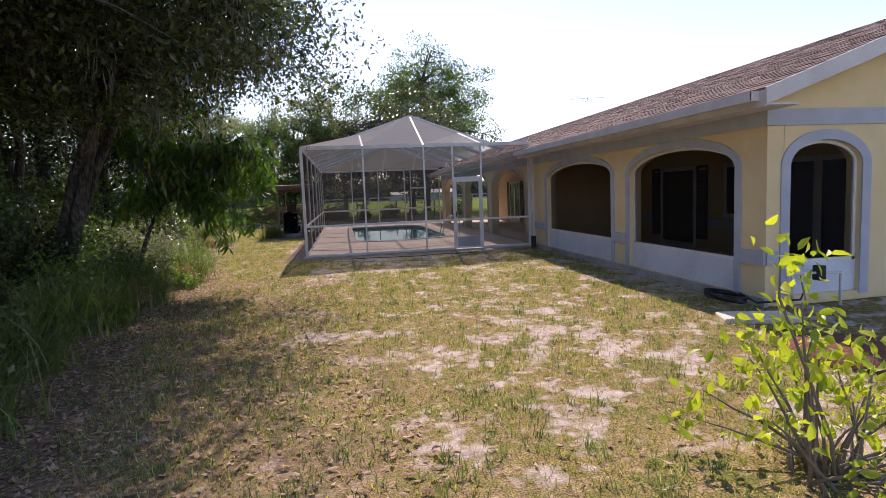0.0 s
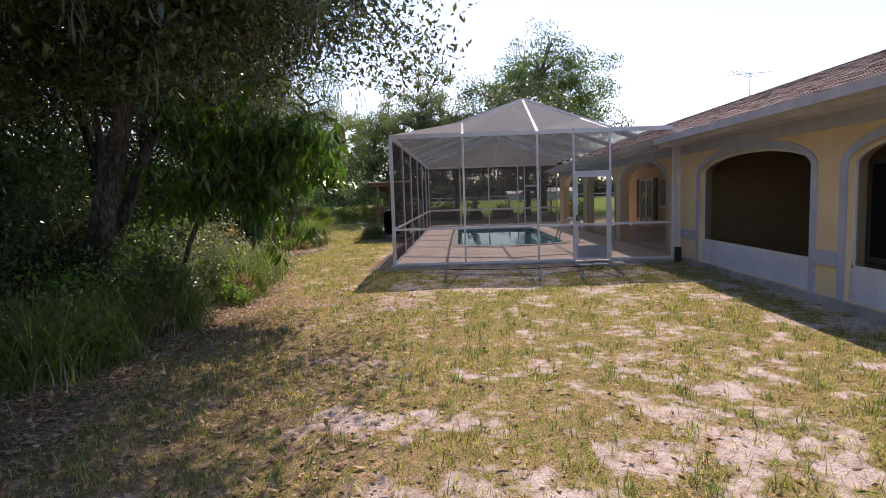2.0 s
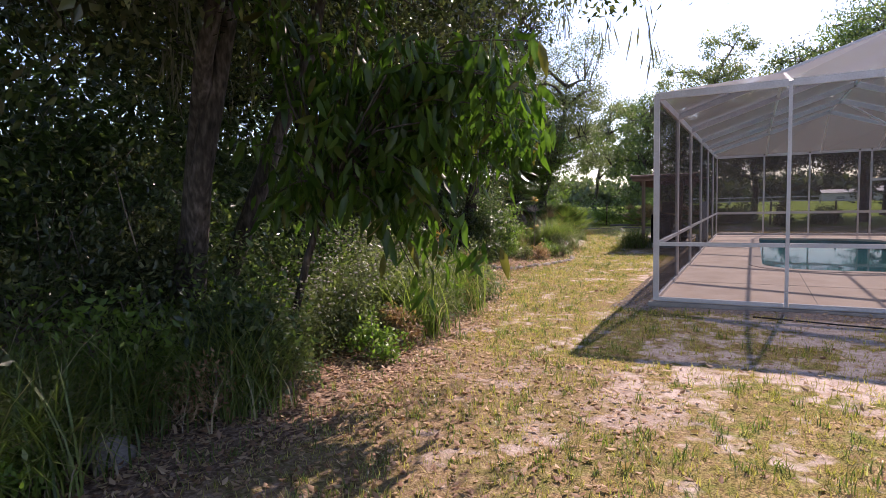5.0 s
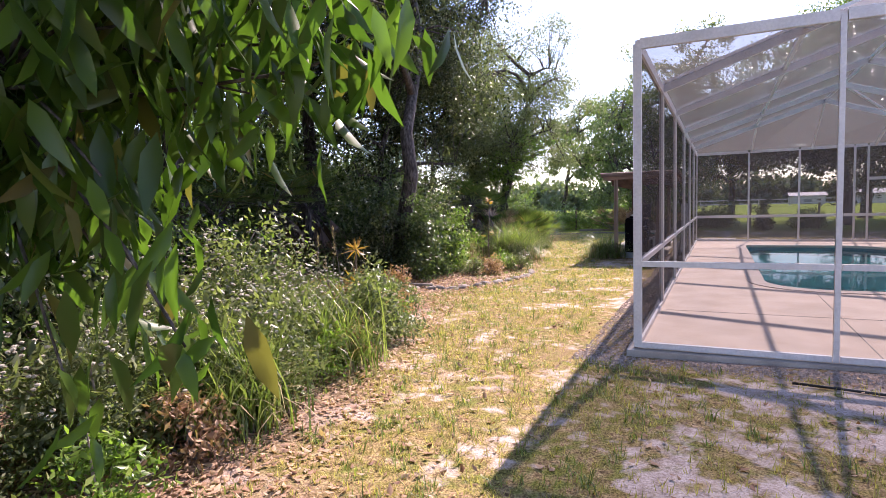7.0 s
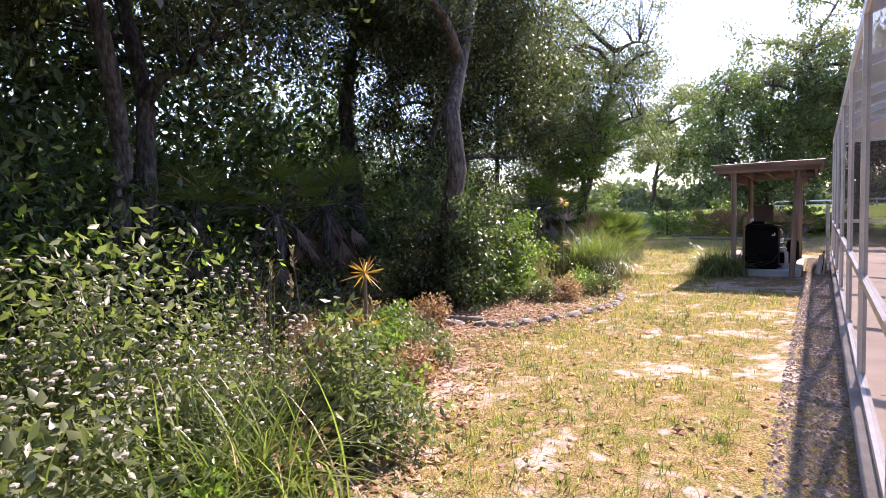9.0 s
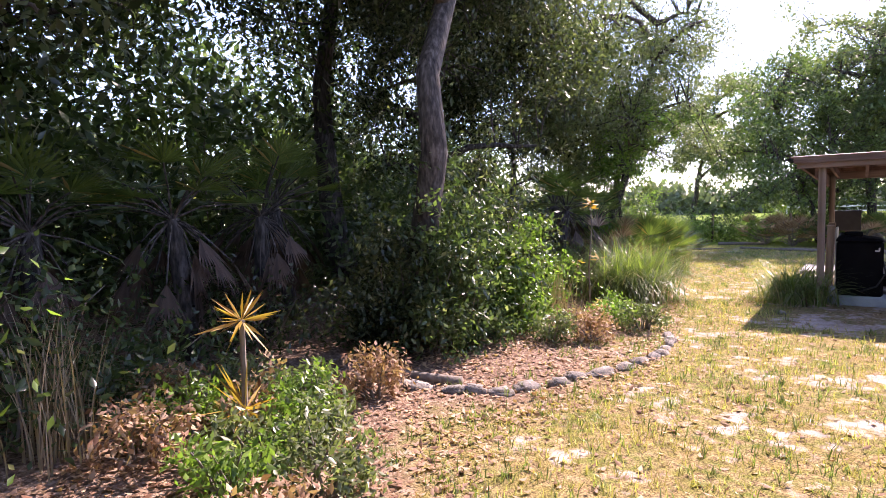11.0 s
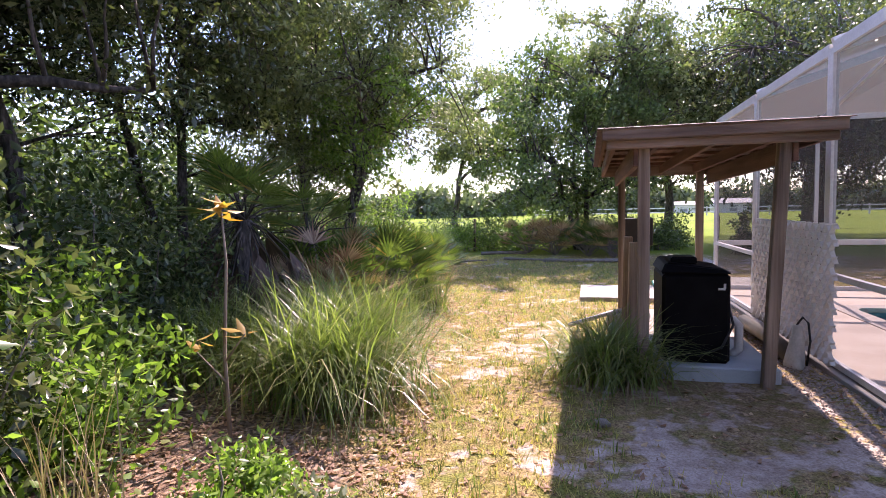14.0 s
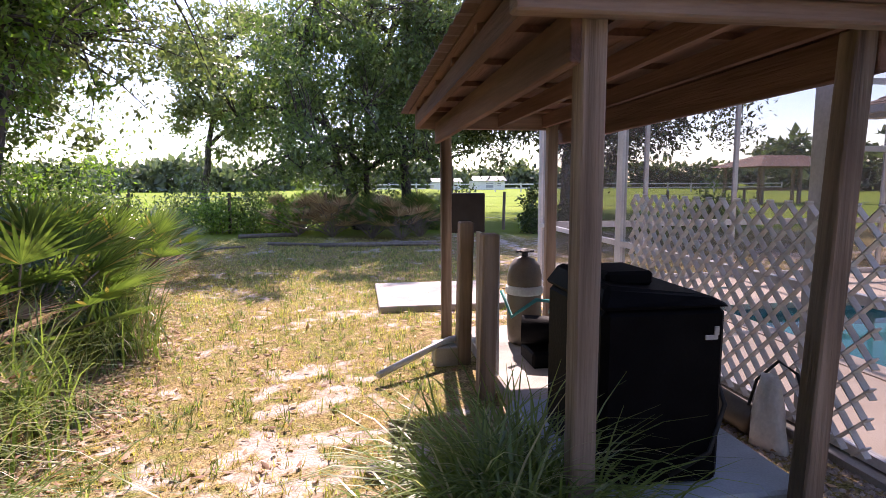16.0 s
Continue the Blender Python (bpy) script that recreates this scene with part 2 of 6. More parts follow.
DRY_LEAF = leaf_material("dry_fallen_leaf", (0.22, 0.105, 0.062), (0.54, 0.37, 0.24), 0.25, 0.7)
DRY_STALK = leaf_material("dry_straw_stalk", (0.20, 0.15, 0.09), (0.42, 0.34, 0.23), 0.2, 0.8)
BROMELIAD = leaf_material("orange_spiky_leaf", (0.32, 0.16, 0.03), (0.50, 0.34, 0.08), 0.4, 0.5)
PALMETTO = leaf_material("palmetto_frond", (0.05, 0.09, 0.02), (0.14, 0.19, 0.05), 0.4, 0.4, (0.30, 0.21, 0.08))
MOSS = leaf_material("grey_hanging_moss", (0.10, 0.10, 0.08), (0.18, 0.18, 0.145), 0.3, 0.9)
# lighter than the near oak leaf: aerial haze painted into the colour
HAZY_FENCE_LEAF = leaf_material("hazy_fence_row_leaf", (0.05, 0.08, 0.03), (0.16, 0.22, 0.08), 0.45, 0.4)
# leaf colour greyed and lightened to paint in the haze of distance
HAZY_FAR_LEAF = leaf_material("hazy_far_tree_leaf", (0.09, 0.115, 0.075), (0.16, 0.19, 0.12), 0.3, 0.9)

# ---- mesh tools ----
RNG = np.random.default_rng(7)


class Mesh:
    """Collects vertices and faces of one part."""

    def __init__(self):
        self.v, self.f, self.weld = [], [], False

    def hexa(self, corners):
        n = len(self.v)
        self.v += [tuple(c) for c in corners]
        self.f += [tuple(n + i for i in q) for q in ((0, 3, 2, 1), (4, 5, 6, 7), (0, 1, 5, 4), (1, 2, 6, 5), (2, 3, 7, 6), (3, 0, 4, 7))]
        return self

    def box(self, x0, x1, y0, y1, z0, z1):
        return self.hexa([(x0, y0, z0), (x1, y0, z0), (x1, y1, z0), (x0, y1, z0), (x0, y0, z1), (x1, y0, z1), (x1, y1, z1), (x0, y1, z1)])

    def bar(self, a, b, w, h, up=(0, 0, 1)):
        """A square bar from a to b, w across and h deep."""
        a, b = Vector(a), Vector(b)
        d = (b - a).normalized()
        s = d.cross(Vector(up))
        s = s.normalized() if s.length > 1e-4 else Vector((1, 0, 0))
        u = s.cross(d)
        s, u = s * w / 2, u * h / 2
        return self.hexa([a - s - u, a + s - u, b + s - u, b - s - u, a - s + u, a + s + u, b + s + u, b - s + u])

    def quad(self, a, b, c, d):
        n = len(self.v)
        self.v += [tuple(a), tuple(b), tuple(c), tuple(d)]
        self.f.append((n, n + 1, n + 2, n + 3))
        return self

    def tube(self, pts, radii, n=8):
        pts = [Vector(p) for p in pts]
        s0 = len(self.v)
        for i, p in enumerate(pts):
            d = (pts[min(i + 1, len(pts) - 1)] - pts[max(i - 1, 0)]).normalized()
            a = d.cross(Vector((0.31, 0.95, 0.07))).normalized()
            b = d.cross(a)
            for k in range(n):
                w = 2 * math.pi * k / n
                self.v.append(tuple(p + (a * math.cos(w) + b * math.sin(w)) * radii[i]))
        for i in range(len(pts) - 1):
            for k in range(n):
                q = s0 + i * n
                self.f.append((q + k, q + (k + 1) % n, q + n + (k + 1) % n, q + n + k))
        self.f.append(tuple(s0 + k for k in reversed(range(n))))
        self.f.append(tuple(s0 + (len(pts) - 1) * n + k for k in range(n)))
        return self

    def lathe(self, cx, cy, prof, n=24):
        s0 = len(self.v)
        for r, z in prof:
            for k in range(n):
                w = 2 * math.pi * k / n
                self.v.append((cx + r * math.cos(w), cy + r * math.sin(w), z))
        for i in range(len(prof) - 1):
            for k in range(n):
                q = s0 + i * n
                self.f.append((q + k, q + (k + 1) % n, q + n + (k + 1) % n, q + n + k))
        self.f.append(tuple(s0 + k for k in reversed(range(n))))
        self.f.append(tuple(s0 + (len(prof) - 1) * n + k for k in range(n)))
        return self

    def data(self, name, mat, smooth=False, bevel=0.0):
        me = bpy.data.meshes.new(name)
        me.from_pydata(self.v, [], self.f)
        if self.weld:
            bm = bmesh.new()
            bm.from_mesh(me)
            bmesh.ops.remove_doubles(bm, verts=bm.verts, dist=0.0005)
            bm.to_mesh(me)
            bm.free()
        if bevel:
            bm = bmesh.new()
            bm.from_mesh(me)
            bmesh.ops.recalc_face_normals(bm, faces=bm.faces)
            bmesh.ops.bevel(bm, geom=[e for e in bm.edges], offset=bevel, segments=1, affect="EDGES", clamp_overlap=True)
            bm.to_mesh(me)
            bm.free()
        me.materials.append(mat)
        if smooth:
            me.shade_smooth()
        return me


def part(name, mesh, mat, parent=None, label="", smooth=False, bevel=0.0, kind=""):
    """Links a mesh as one object, under a thing or a part if given."""
    ob = new(name, mesh.data(name, mat, smooth, bevel) if isinstance(mesh, Mesh) else mesh)
    if parent:
        ob.parent = parent
        ob.matrix_parent_inverse = parent.matrix_basis.inverted()
    return tagged(ob, label, kind=kind)


def thing(name, label, category, at=(0, 0, 0), group="", kind=""):
    ob = new(name)
    ob.location = at
    ob.empty_display_size = 0.2
    ob.matrix_basis = Matrix.Translation(at)
    return tagged(ob, label, category, group, kind)


def flakes(name, mat, base, axis, side, length, width, fold=0.15, curl=0.0):
    """Many leaves as one mesh: each a folded diamond from base along axis; all arrays have one row a leaf."""
    n = len(base)
    nrm = np.cross(axis, side)
    mid = base + axis * length[:, None] * 0.45 + nrm * (curl * length[:, None])
    tip = base + axis * length[:, None]
    left = mid + side * width[:, None] * 0.5 + nrm * (fold * width[:, None])
    right = mid - side * width[:, None] * 0.5 + nrm * (fold * width[:, None])
    co = np.stack([base, left, tip, right], 1).reshape(-1, 3)
    i = np.arange(n)[:, None] * 4
    tri = np.concatenate([i + [0, 2, 1], i + [0, 3, 2]], 1).reshape(-1)
    me = bpy.data.meshes.new(name)
    me.vertices.add(4 * n)
    me.vertices.foreach_set("co", co.astype(np.float32).ravel())
    me.loops.add(6 * n)
    me.loops.foreach_set("vertex_index", tri.astype(np.int32))
    me.polygons.add(2 * n)
    me.polygons.foreach_set("loop_start", np.arange(0, 6 * n, 3, dtype=np.int32))
    me.update(calc_edges=True)
    me.materials.append(mat)
    return me


def broad_leaves(name, mat, base, axis, side, length, width, bend=0.25):
    """Larger leaves with a rib, rounded sides and a bent tip, as one mesh."""
    vs, fs = [], []
    nrm = np.cross(axis, side)
    for p, a, s, m, ln, w in zip(base, axis, side, nrm, length, width):
        i = len(vs)
        for t, q in ((0, 0), (0.3, 0.95), (0.65, 0.85), (1, 0)):
            c = p + a * ln * t - m * ln * bend * t * t
            vs.append(c)
            if q:
                vs += [c + s * w * q * 0.5 + m * w * 0.15, c - s * w * q * 0.5 + m * w * 0.15]
        fs += [(i, i + 1, i + 2), (i, i + 3, i + 1), (i + 1, i + 4, i + 5, i + 2), (i + 1, i + 3, i + 6, i + 4), (i + 4, i + 7, i + 5), (i + 4, i + 6, i + 7)]
    me = bpy.data.meshes.new(name)
    me.from_pydata([tuple(v) for v in vs], [], fs)
    me.materials.append(mat)
    me.shade_smooth()
    return me


def unit(a):
    return a / np.maximum(np.linalg.norm(a, axis=-1, keepdims=True), 1e-6)


def leaf_cloud(name, mat, centres, spread, per, size, rng, droop=0.3, aspect=0.45):
    """Leaves in clumps round the centres."""
    k = len(centres)
    ball = unit(rng.normal(0, 1, (k * per, 3))) * rng.random((k * per, 1)) ** 0.45 * 1.9
    base = np.repeat(centres, per, 0) + ball * np.repeat(spread, per, 0)[:, None] * np.array([1, 1, 0.7])
    ax = unit(rng.normal(0, 1, base.shape) + np.array([0, 0, -droop]))
    sd = unit(np.cross(ax, rng.normal(0, 1, base.shape) * 0.6 + np.array([0, 0, 1.0])))
    ln = size * rng.uniform(0.6, 1.3, len(base))
    return flakes(name, mat, base, ax, sd, ln, ln * aspect)


def limb(mesh, a, b, r0, r1, rng, n=5, sag=0.12, sides=7, flat=False):
    a, b = np.array(a, float), np.array(b, float)
    L = np.linalg.norm(b - a)
    bow = rng.normal(0, 1, 3) * L * 0.035
    if flat:
        bow = bow * np.array([0, 1, 0])
    pts = [a + (b - a) * s + bow * math.sin(math.pi * s) + (bow[::-1] if not flat else bow) * 0.5 * math.sin(2 * math.pi * s) + rng.normal(0, 1, 3) * L * (0.002 if flat else 0.008) * math.sin(math.pi * s) + np.array([0, 0, L * sag * math.sin(math.pi * s)]) for s in np.linspace(0, 1, n)]
    mesh.tube(pts, np.linspace(r0, r1, n), sides)
    return pts


def tree(name, label, at, height, crown, trunk_r, seed, leaves=30000, leaf=0.07, mat=None, bark=None, centre=None, squash=0.8, low=0.35, clumps=150, lean=(0, 0), stems=1, moss=0, gaps=0.55, group="woodland trees", aspect=0.45, east=99.0):
    """A tree: tapered trunk, limbs to clumps of small leaves inside an uneven crown."""
    rng = np.random.default_rng(seed)
    root = thing(name, label, "tree", at, group)
    x, y, z = at
    trunk = Mesh()
    cz = z + height - crown * squash
    cc = np.array(centre if centre else (x + lean[0], y + lean[1], cz), float)
    forks = []
    for s in range(stems):
        off = np.array([rng.normal(0, 0.18), rng.normal(0, 0.18), 0]) if stems > 1 else np.zeros(3)
        top = cc + np.array([off[0] * 6, off[1] * 6, crown * squash * 0.35])
        pts = limb(trunk, np.array([x, y, z - 0.15]) + off, top, trunk_r * (1 if stems == 1 else 0.65), trunk_r * 0.2, rng, 9, 0.0, 10)
        forks += pts[3:]
    # root flare
    trunk.lathe(x, y, [(trunk_r * 1.7, z - 0.2), (trunk_r * 1.25, z + 0.12), (trunk_r * 0.9, z + 0.45)], 10)
    d = unit(rng.normal(0, 1, (clumps * 3, 3)))
    r = rng.uniform(0.35, 1.0, clumps * 3) ** 0.6
    bumpy = 0.8 + 0.35 * np.sin(d[:, 0] * 4 + seed) * np.cos(d[:, 1] * 5 + 2 * seed) + 0.15 * np.sin(d[:, 2] * 9)
    c = cc + d * (r * bumpy)[:, None] * np.array([crown, crown, crown * squash])
    c = c[(c[:, 2] > z + height * low * 0.5)]
    hole = np.sin(c[:, 0] * 1.7 + seed) * np.sin(c[:, 1] * 1.9 + seed) * np.sin(c[:, 2] * 2.1)
    c = c[hole < gaps][:clumps]
    c = c[c[:, 0] < east]
    hubs = c[:: max(1, len(c) // 16)]
    ends = []
    for h in hubs:
        f = min(forks, key=lambda p: np.linalg.norm(p - h) + 2.0 * max(0, p[2] - h[2]))
        ends += limb(trunk, f, h, trunk_r * 0.5, trunk_r * 0.12, rng, 6, 0.1)[1:]
    ends += list(forks)
    ea = np.array(ends)
    for q in c:
        f = ea[np.argmin(np.linalg.norm(ea - q, axis=1))]
        limb(trunk, f, q, trunk_r * 0.1 + 0.008, 0.006, rng, 4, 0.08, 4)
    part("trunk", trunk, bark or BARK, root, smooth=True)
    sp = rng.uniform(0.06, 0.15, len(c)) * crown * 0.8
    part("crown", leaf_cloud("crown", mat or OAK_LEAF, c, sp, max(1, leaves // len(c)), leaf, rng, aspect=aspect), mat or OAK_LEAF, root)
    if moss:
        lowc = c[np.argsort(c[:, 2])][: max(6, len(c) // 2)]
        b = lowc[rng.integers(0, len(lowc), moss)] + rng.normal(0, 0.3, (moss, 3))
        st, ax, sd, ln = [], [], [], []
        for q in b:
            k = 14
            st.append(q + rng.normal(0, 0.05, (k, 3)) - np.array([0, 0, 1]) * rng.uniform(0, 0.5, k)[:, None])
            ax.append(unit(rng.normal(0, 0.18, (k, 3)) + np.array([0, 0, -1])))
            ln.append(rng.uniform(0.15, 0.4, k))
        st, ax, ln = np.concatenate(st), np.concatenate(ax), np.concatenate(ln)
        part("hanging_moss", flakes("hanging_moss", MOSS, st, ax, unit(np.cross(ax, rng.normal(0, 1, ax.shape))), ln, ln * 0 + 0.02), MOSS, root, "grey strands of hanging moss", kind="stuff")
    return root


def bush(name, label, at, radius, height, seed, leaves=6000, leaf=0.06, mat=None, stems=9, clumps=60, aspect=0.45, droop=0.1, group="", category="shrub", hollow=0.2, broad=False):
    """A shrub: thin stems from the base to clumps of leaves."""
    rng = np.random.default_rng(seed)
    root = thing(name, label, category, at, group)
    x, y, z = at
    d = unit(rng.normal(0, 1, (clumps, 3)))
    d[:, 2] = abs(d[:, 2])
    r = rng.uniform(hollow, 1, clumps) ** 0.5 * (0.8 + 0.3 * np.sin(d[:, 0] * 5 + seed) * np.cos(d[:, 1] * 4))
    c = np.array(at) + d * r[:, None] * np.array([radius, radius, height]) + np.array([0, 0, 0.08])
    st = Mesh()
    for q in c[:: max(1, clumps // stems)]:
        limb(st, (x + rng.normal(0, 0.1) * radius, y + rng.normal(0, 0.1) * radius, z - 0.05), q, 0.014, 0.004, rng, 5, 0.05, 5)
    part("woody_stem", st, PALE_BARK, root, smooth=True, kind="stuff")
    if broad:
        base = np.repeat(c, leaves // clumps, 0) + rng.normal(0, radius * 0.09, (leaves // clumps * clumps, 3))
        ax = unit(rng.normal(0, 0.8, base.shape) + np.array([0, 0, 0.6]))
        ln = leaf * rng.uniform(0.6, 1.25, len(base))
        part("foliage", broad_leaves("foliage", mat, base, ax, unit(np.cross(ax, rng.normal(0, 1, base.shape))), ln, ln * aspect), mat, root)
        return root
    part("foliage", leaf_cloud("foliage", mat or DEEP_LEAF, c, np.full(len(c), radius * 0.2), max(1, leaves // clumps), leaf, rng, droop, aspect), mat or DEEP_LEAF, root)
    return root


def blades(base, rng, length, width, lean, segs=3, wild=1.0):
    """Bent grass blades from the base points; returns vertices and faces of strips."""
    n = len(base)
    ang = rng.uniform(0, 2 * math.pi, n)
    out = np.stack([np.cos(ang), np.sin(ang), np.zeros(n)], 1)
    sd = np.stack([-np.sin(ang), np.cos(ang), np.zeros(n)], 1)
    ln = length * rng.uniform(0.55, 1.15, n)
    le = lean * rng.uniform(0.4, 1.4, n) * wild
    vs = []
    for k in range(segs + 1):
        s = k / segs
        a = le * s
        p = base + out * (ln * s * np.sin(a))[:, None] + np.array([0, 0, 1.0]) * (ln * s * np.cos(a))[:, None]
        w = width * (1 - s) ** 0.6 * 0.5 if k < segs else width * 0.04
        vs += [p - sd * w, p + sd * w]
    co = np.stack(vs, 1).reshape(-1, 3)
    i = np.arange(n)[:, None] * (2 * segs + 2)
    f = np.concatenate([i + [2 * k, 2 * k + 1, 2 * k + 3, 2 * k + 2] for k in range(segs)], 1).reshape(-1, 4)
    return co, f


def strips(name, mat, co, f):
    me = bpy.data.meshes.new(name)
    me.vertices.add(len(co))
    me.vertices.foreach_set("co", co.astype(np.float32).ravel())
    me.loops.add(4 * len(f))
    me.loops.foreach_set("vertex_index", f.astype(np.int32).ravel())
    me.polygons.add(len(f))
    me.polygons.foreach_set("loop_start", np.arange(0, 4 * len(f), 4, dtype=np.int32))
    me.update(calc_edges=True)
    me.materials.append(mat)
    return me


def clump(name, label, at, radius, length, count, seed, mat=None, width=0.014, lean=1.1, group="grass clumps", category="grass clump"):
    """A tuft of long arching blades; one mesh."""
    rng = np.random.default_rng(seed)
    root = thing(name, label, category, at, group)
    for nm, m, n, ln, le in (("green_tuft", mat or GRASS_LEAF, count, length, lean), ("dry_tuft", DRY_STALK, count // 5, length * 0.7, lean * 1.35)):
        b = np.array(at) + np.stack([rng.normal(0, radius * 0.4, n), rng.normal(0, radius * 0.4, n), np.full(n, -0.02)], 1)
        co, f = blades(b, rng, ln, width, le, 5)
        part(nm, strips(nm, m, co, f), m, root, "" if nm == "green_tuft" else "pale dead blades at the base")
    return root


# ---- ground ----
EDGE_Y = [-20, -13, -11, -9, -7, -4.5, -2.7, -1, 1, 3, 4.5, 6.5, 8.5, 10, 13, 18.5, 21, 27, 40]
EDGE_X = [-0.9, -1.1, -1.5, -1.9, -2.2, -1.9, -2.1, -2.6, -3.3, -3.9, -3.4, -3.6, -4.1, -4.4, -4.9, -6.1, -6.8, -8, -9]


def wave(x, y, s, seed):
    """Smooth value noise in 0..1."""
    rng = np.random.default_rng(seed)
    g = rng.random((97, 97))
    u, v = x / s + 500, y / s + 500
    i, j = np.floor(u).astype(int), np.floor(v).astype(int)
    a, b = u - i, v - j
    a, b = a * a * (3 - 2 * a), b * b * (3 - 2 * b)
    h = lambda p, q: g[p % 97, q % 97]
    return (h(i, j) * (1 - a) + h(i + 1, j) * a) * (1 - b) + (h(i, j + 1) * (1 - a) + h(i + 1, j + 1) * a) * b


def woods(x, y):
    """Metres into the woods from the lawn's edge."""
    return np.interp(y, EDGE_Y, EDGE_X) - x


def level(x, y):
    x, y = np.asarray(x, float), np.asarray(y, float)
    z = -0.07 + 0.05 * (wave(x, y, 1.7, 1) - 0.5) + 0.02 * (wave(x, y, 0.45, 2) - 0.5) + 0.1 * np.clip(woods(x, y), 0, 4) / 4
    far = np.clip((np.hypot(x, y - 5) - 26) / 30, 0, 1)
    z = z * (1 - far) + (-0.12 + 0.6 * (wave(x, y, 30, 3) - 0.5)) * far
    deck = (x > 0.15) & (x < 14) & (y > 0.15) & (y < 15.9)
    slab = (x > 6.95) & (x < 14) & (y > -9.5) & (y < 15.9)
    return np.where(deck | slab, -2.6, z)


def sandy(x, y):
    """How bare the lawn is."""
    s = 0.36 * wave(x, y, 0.55, 11) + 0.40 * wave(x, y, 0.26, 12) + 0.24 * wave(x, y, 0.13, 13)
    lawn = 0.2 * (wave(x, y, 3.2, 14) - 0.5)
    path = 0.13 * np.exp(-((x + 3.1) / 0.6) ** 2 - ((y - 11.8) / 1.7) ** 2) - 0.1 * np.exp(-((x + 3.2) / 2.5) ** 2 - ((y - 17.5) / 3.5) ** 2) + 0.02 * np.exp(-(((x - 2.4) / 2.6) ** 2 + ((y + 9) / 6) ** 2)) + 0.16 * np.exp(-(((x + 1.2) / 1.0) ** 2 + ((y - 8.6) / 1.3) ** 2)) + 0.16 * np.exp(-(((x - 1.5) / 2.5) ** 2 + ((y + 2.2) / 1.3) ** 2))
    return np.clip(s + lawn + path - 0.26 * np.exp(-((x + 0.6) / 1.9) ** 2 - ((y + 9.6) / 4.0) ** 2) - 0.08 * (y > -3.5) * (x < 0.2), 0, 1)


def stretch(lo, hi, step, far, n):
    g = np.geomspace(step, far, n)
    return np.concatenate([lo - g[::-1], np.arange(lo, hi, step), hi + g])


gx, gy = stretch(-7, 8.5, 0.11, 1500, 26), stretch(-17, 20, 0.13, 1500, 26)
GX, GY = np.meshgrid(gx, gy)
GZ = level(GX, GY)
nx, ny = len(gx), len(gy)
idx = np.arange(nx * ny).reshape(ny, nx)
gf = np.stack([idx[:-1, :-1], idx[:-1, 1:], idx[1:, 1:], idx[1:, :-1]], -1).reshape(-1, 4)
gm = strips("ground", GROUND, np.stack([GX, GY, GZ], -1).reshape(-1, 3), gf)
zone = gm.color_attributes.new("zones", "FLOAT_COLOR", "POINT")
WD = woods(GX, GY) + 0.55 * (GY < -4)
lit = np.clip((WD + 0.25 + 0.7 * (wave(GX, GY, 0.6, 21) - 0.5)) / 0.5, 0, 1) * (GY < 25) * (GX > -17)
lit = np.maximum(lit, 0.45 * np.clip(1.3 - np.hypot((GX + 1.3) / 0.9, (GY - 9.6) / 1.9) + 0.5 * (wave(GX, GY, 0.5, 25) - 0.5), 0, 1))
lit = np.maximum(lit, 0.75 * np.clip(1 - abs(GX - 2.5) / 4.6, 0, 1) * (GY > -0.55) * (GY < 0.2))
lit = np.maximum(lit, 0.55 * np.clip((WD + 2.6 + 1.6 * (wave(GX, GY, 0.7, 27) - 0.5)) / 1.6, 0, 1) * (GY < -3.5) * (GX > -17))
fld = np.clip((GY - 24.5 + 2 * wave(GX, GY, 2, 22)) / 2, 0, 1)
fld = np.maximum(fld, np.clip((abs(GX) - 16) / 4, 0, 1))
zone.data.foreach_set("color", np.stack([sandy(GX, GY), lit, fld, np.ones_like(GX)], -1).astype(np.float32).ravel())
gm.shade_smooth()
tagged(new("ground", gm), "sandy lawn of dry grass that runs into a green field", "ground", kind="structure")

# ---- pool deck ----
W, D, H = 6.60, 16.06, 3.05
BAYS = [0.0, 2.66, 5.25, 8.2, 10.95, 13.5, D]
POOL = (1.2, 5.3, 4.3, 14.4)
X0, X1, Y0, Y1 = POOL
deck = Mesh()
for a in ((0.0, X0, 0.0, D), (X1, 6.75, 0.0, D), (X0, X1, 0.0, Y0), (X0, X1, Y1, D)):
    deck.box(a[0], a[1], a[2], a[3], -0.22, 0.0)
# rounded pool corners
for cx, cy, sx, sy, r in ((X0, Y0, 1, 1, 1.25), (X1, Y0, -1, 1, 1.5), (X0, Y1, 1, -1, 0.5), (X1, Y1, -1, -1, 1.6)):
    n = 10
    for k in range(n):
        a0, a1 = math.pi / 2 * k / n, math.pi / 2 * (k + 1) / n
        p0 = (cx + sx * r * (1 - math.cos(a0)), cy + sy * r * (1 - math.sin(a0)))
        p1 = (cx + sx * r * (1 - math.cos(a1)), cy + sy * r * (1 - math.sin(a1)))
        q = [(cx, cy), p0, p1, (cx, cy + 0.0001 * sy)]
        if sx * sy < 0:
            q = q[::-1]
        deck.hexa([(px, py, -0.22) for px, py in q] + [(px, py, 0.0) for px, py in q])
deck_ob = tagged(part("pool_deck", deck, DECK), "peach-coated concrete deck round the pool", "deck", kind="structure")
joints = Mesh()
for y in (2.2, 15.2):
    joints.box(0.1, 6.5, y - 0.006, y + 0.006, 0.0, 0.003)
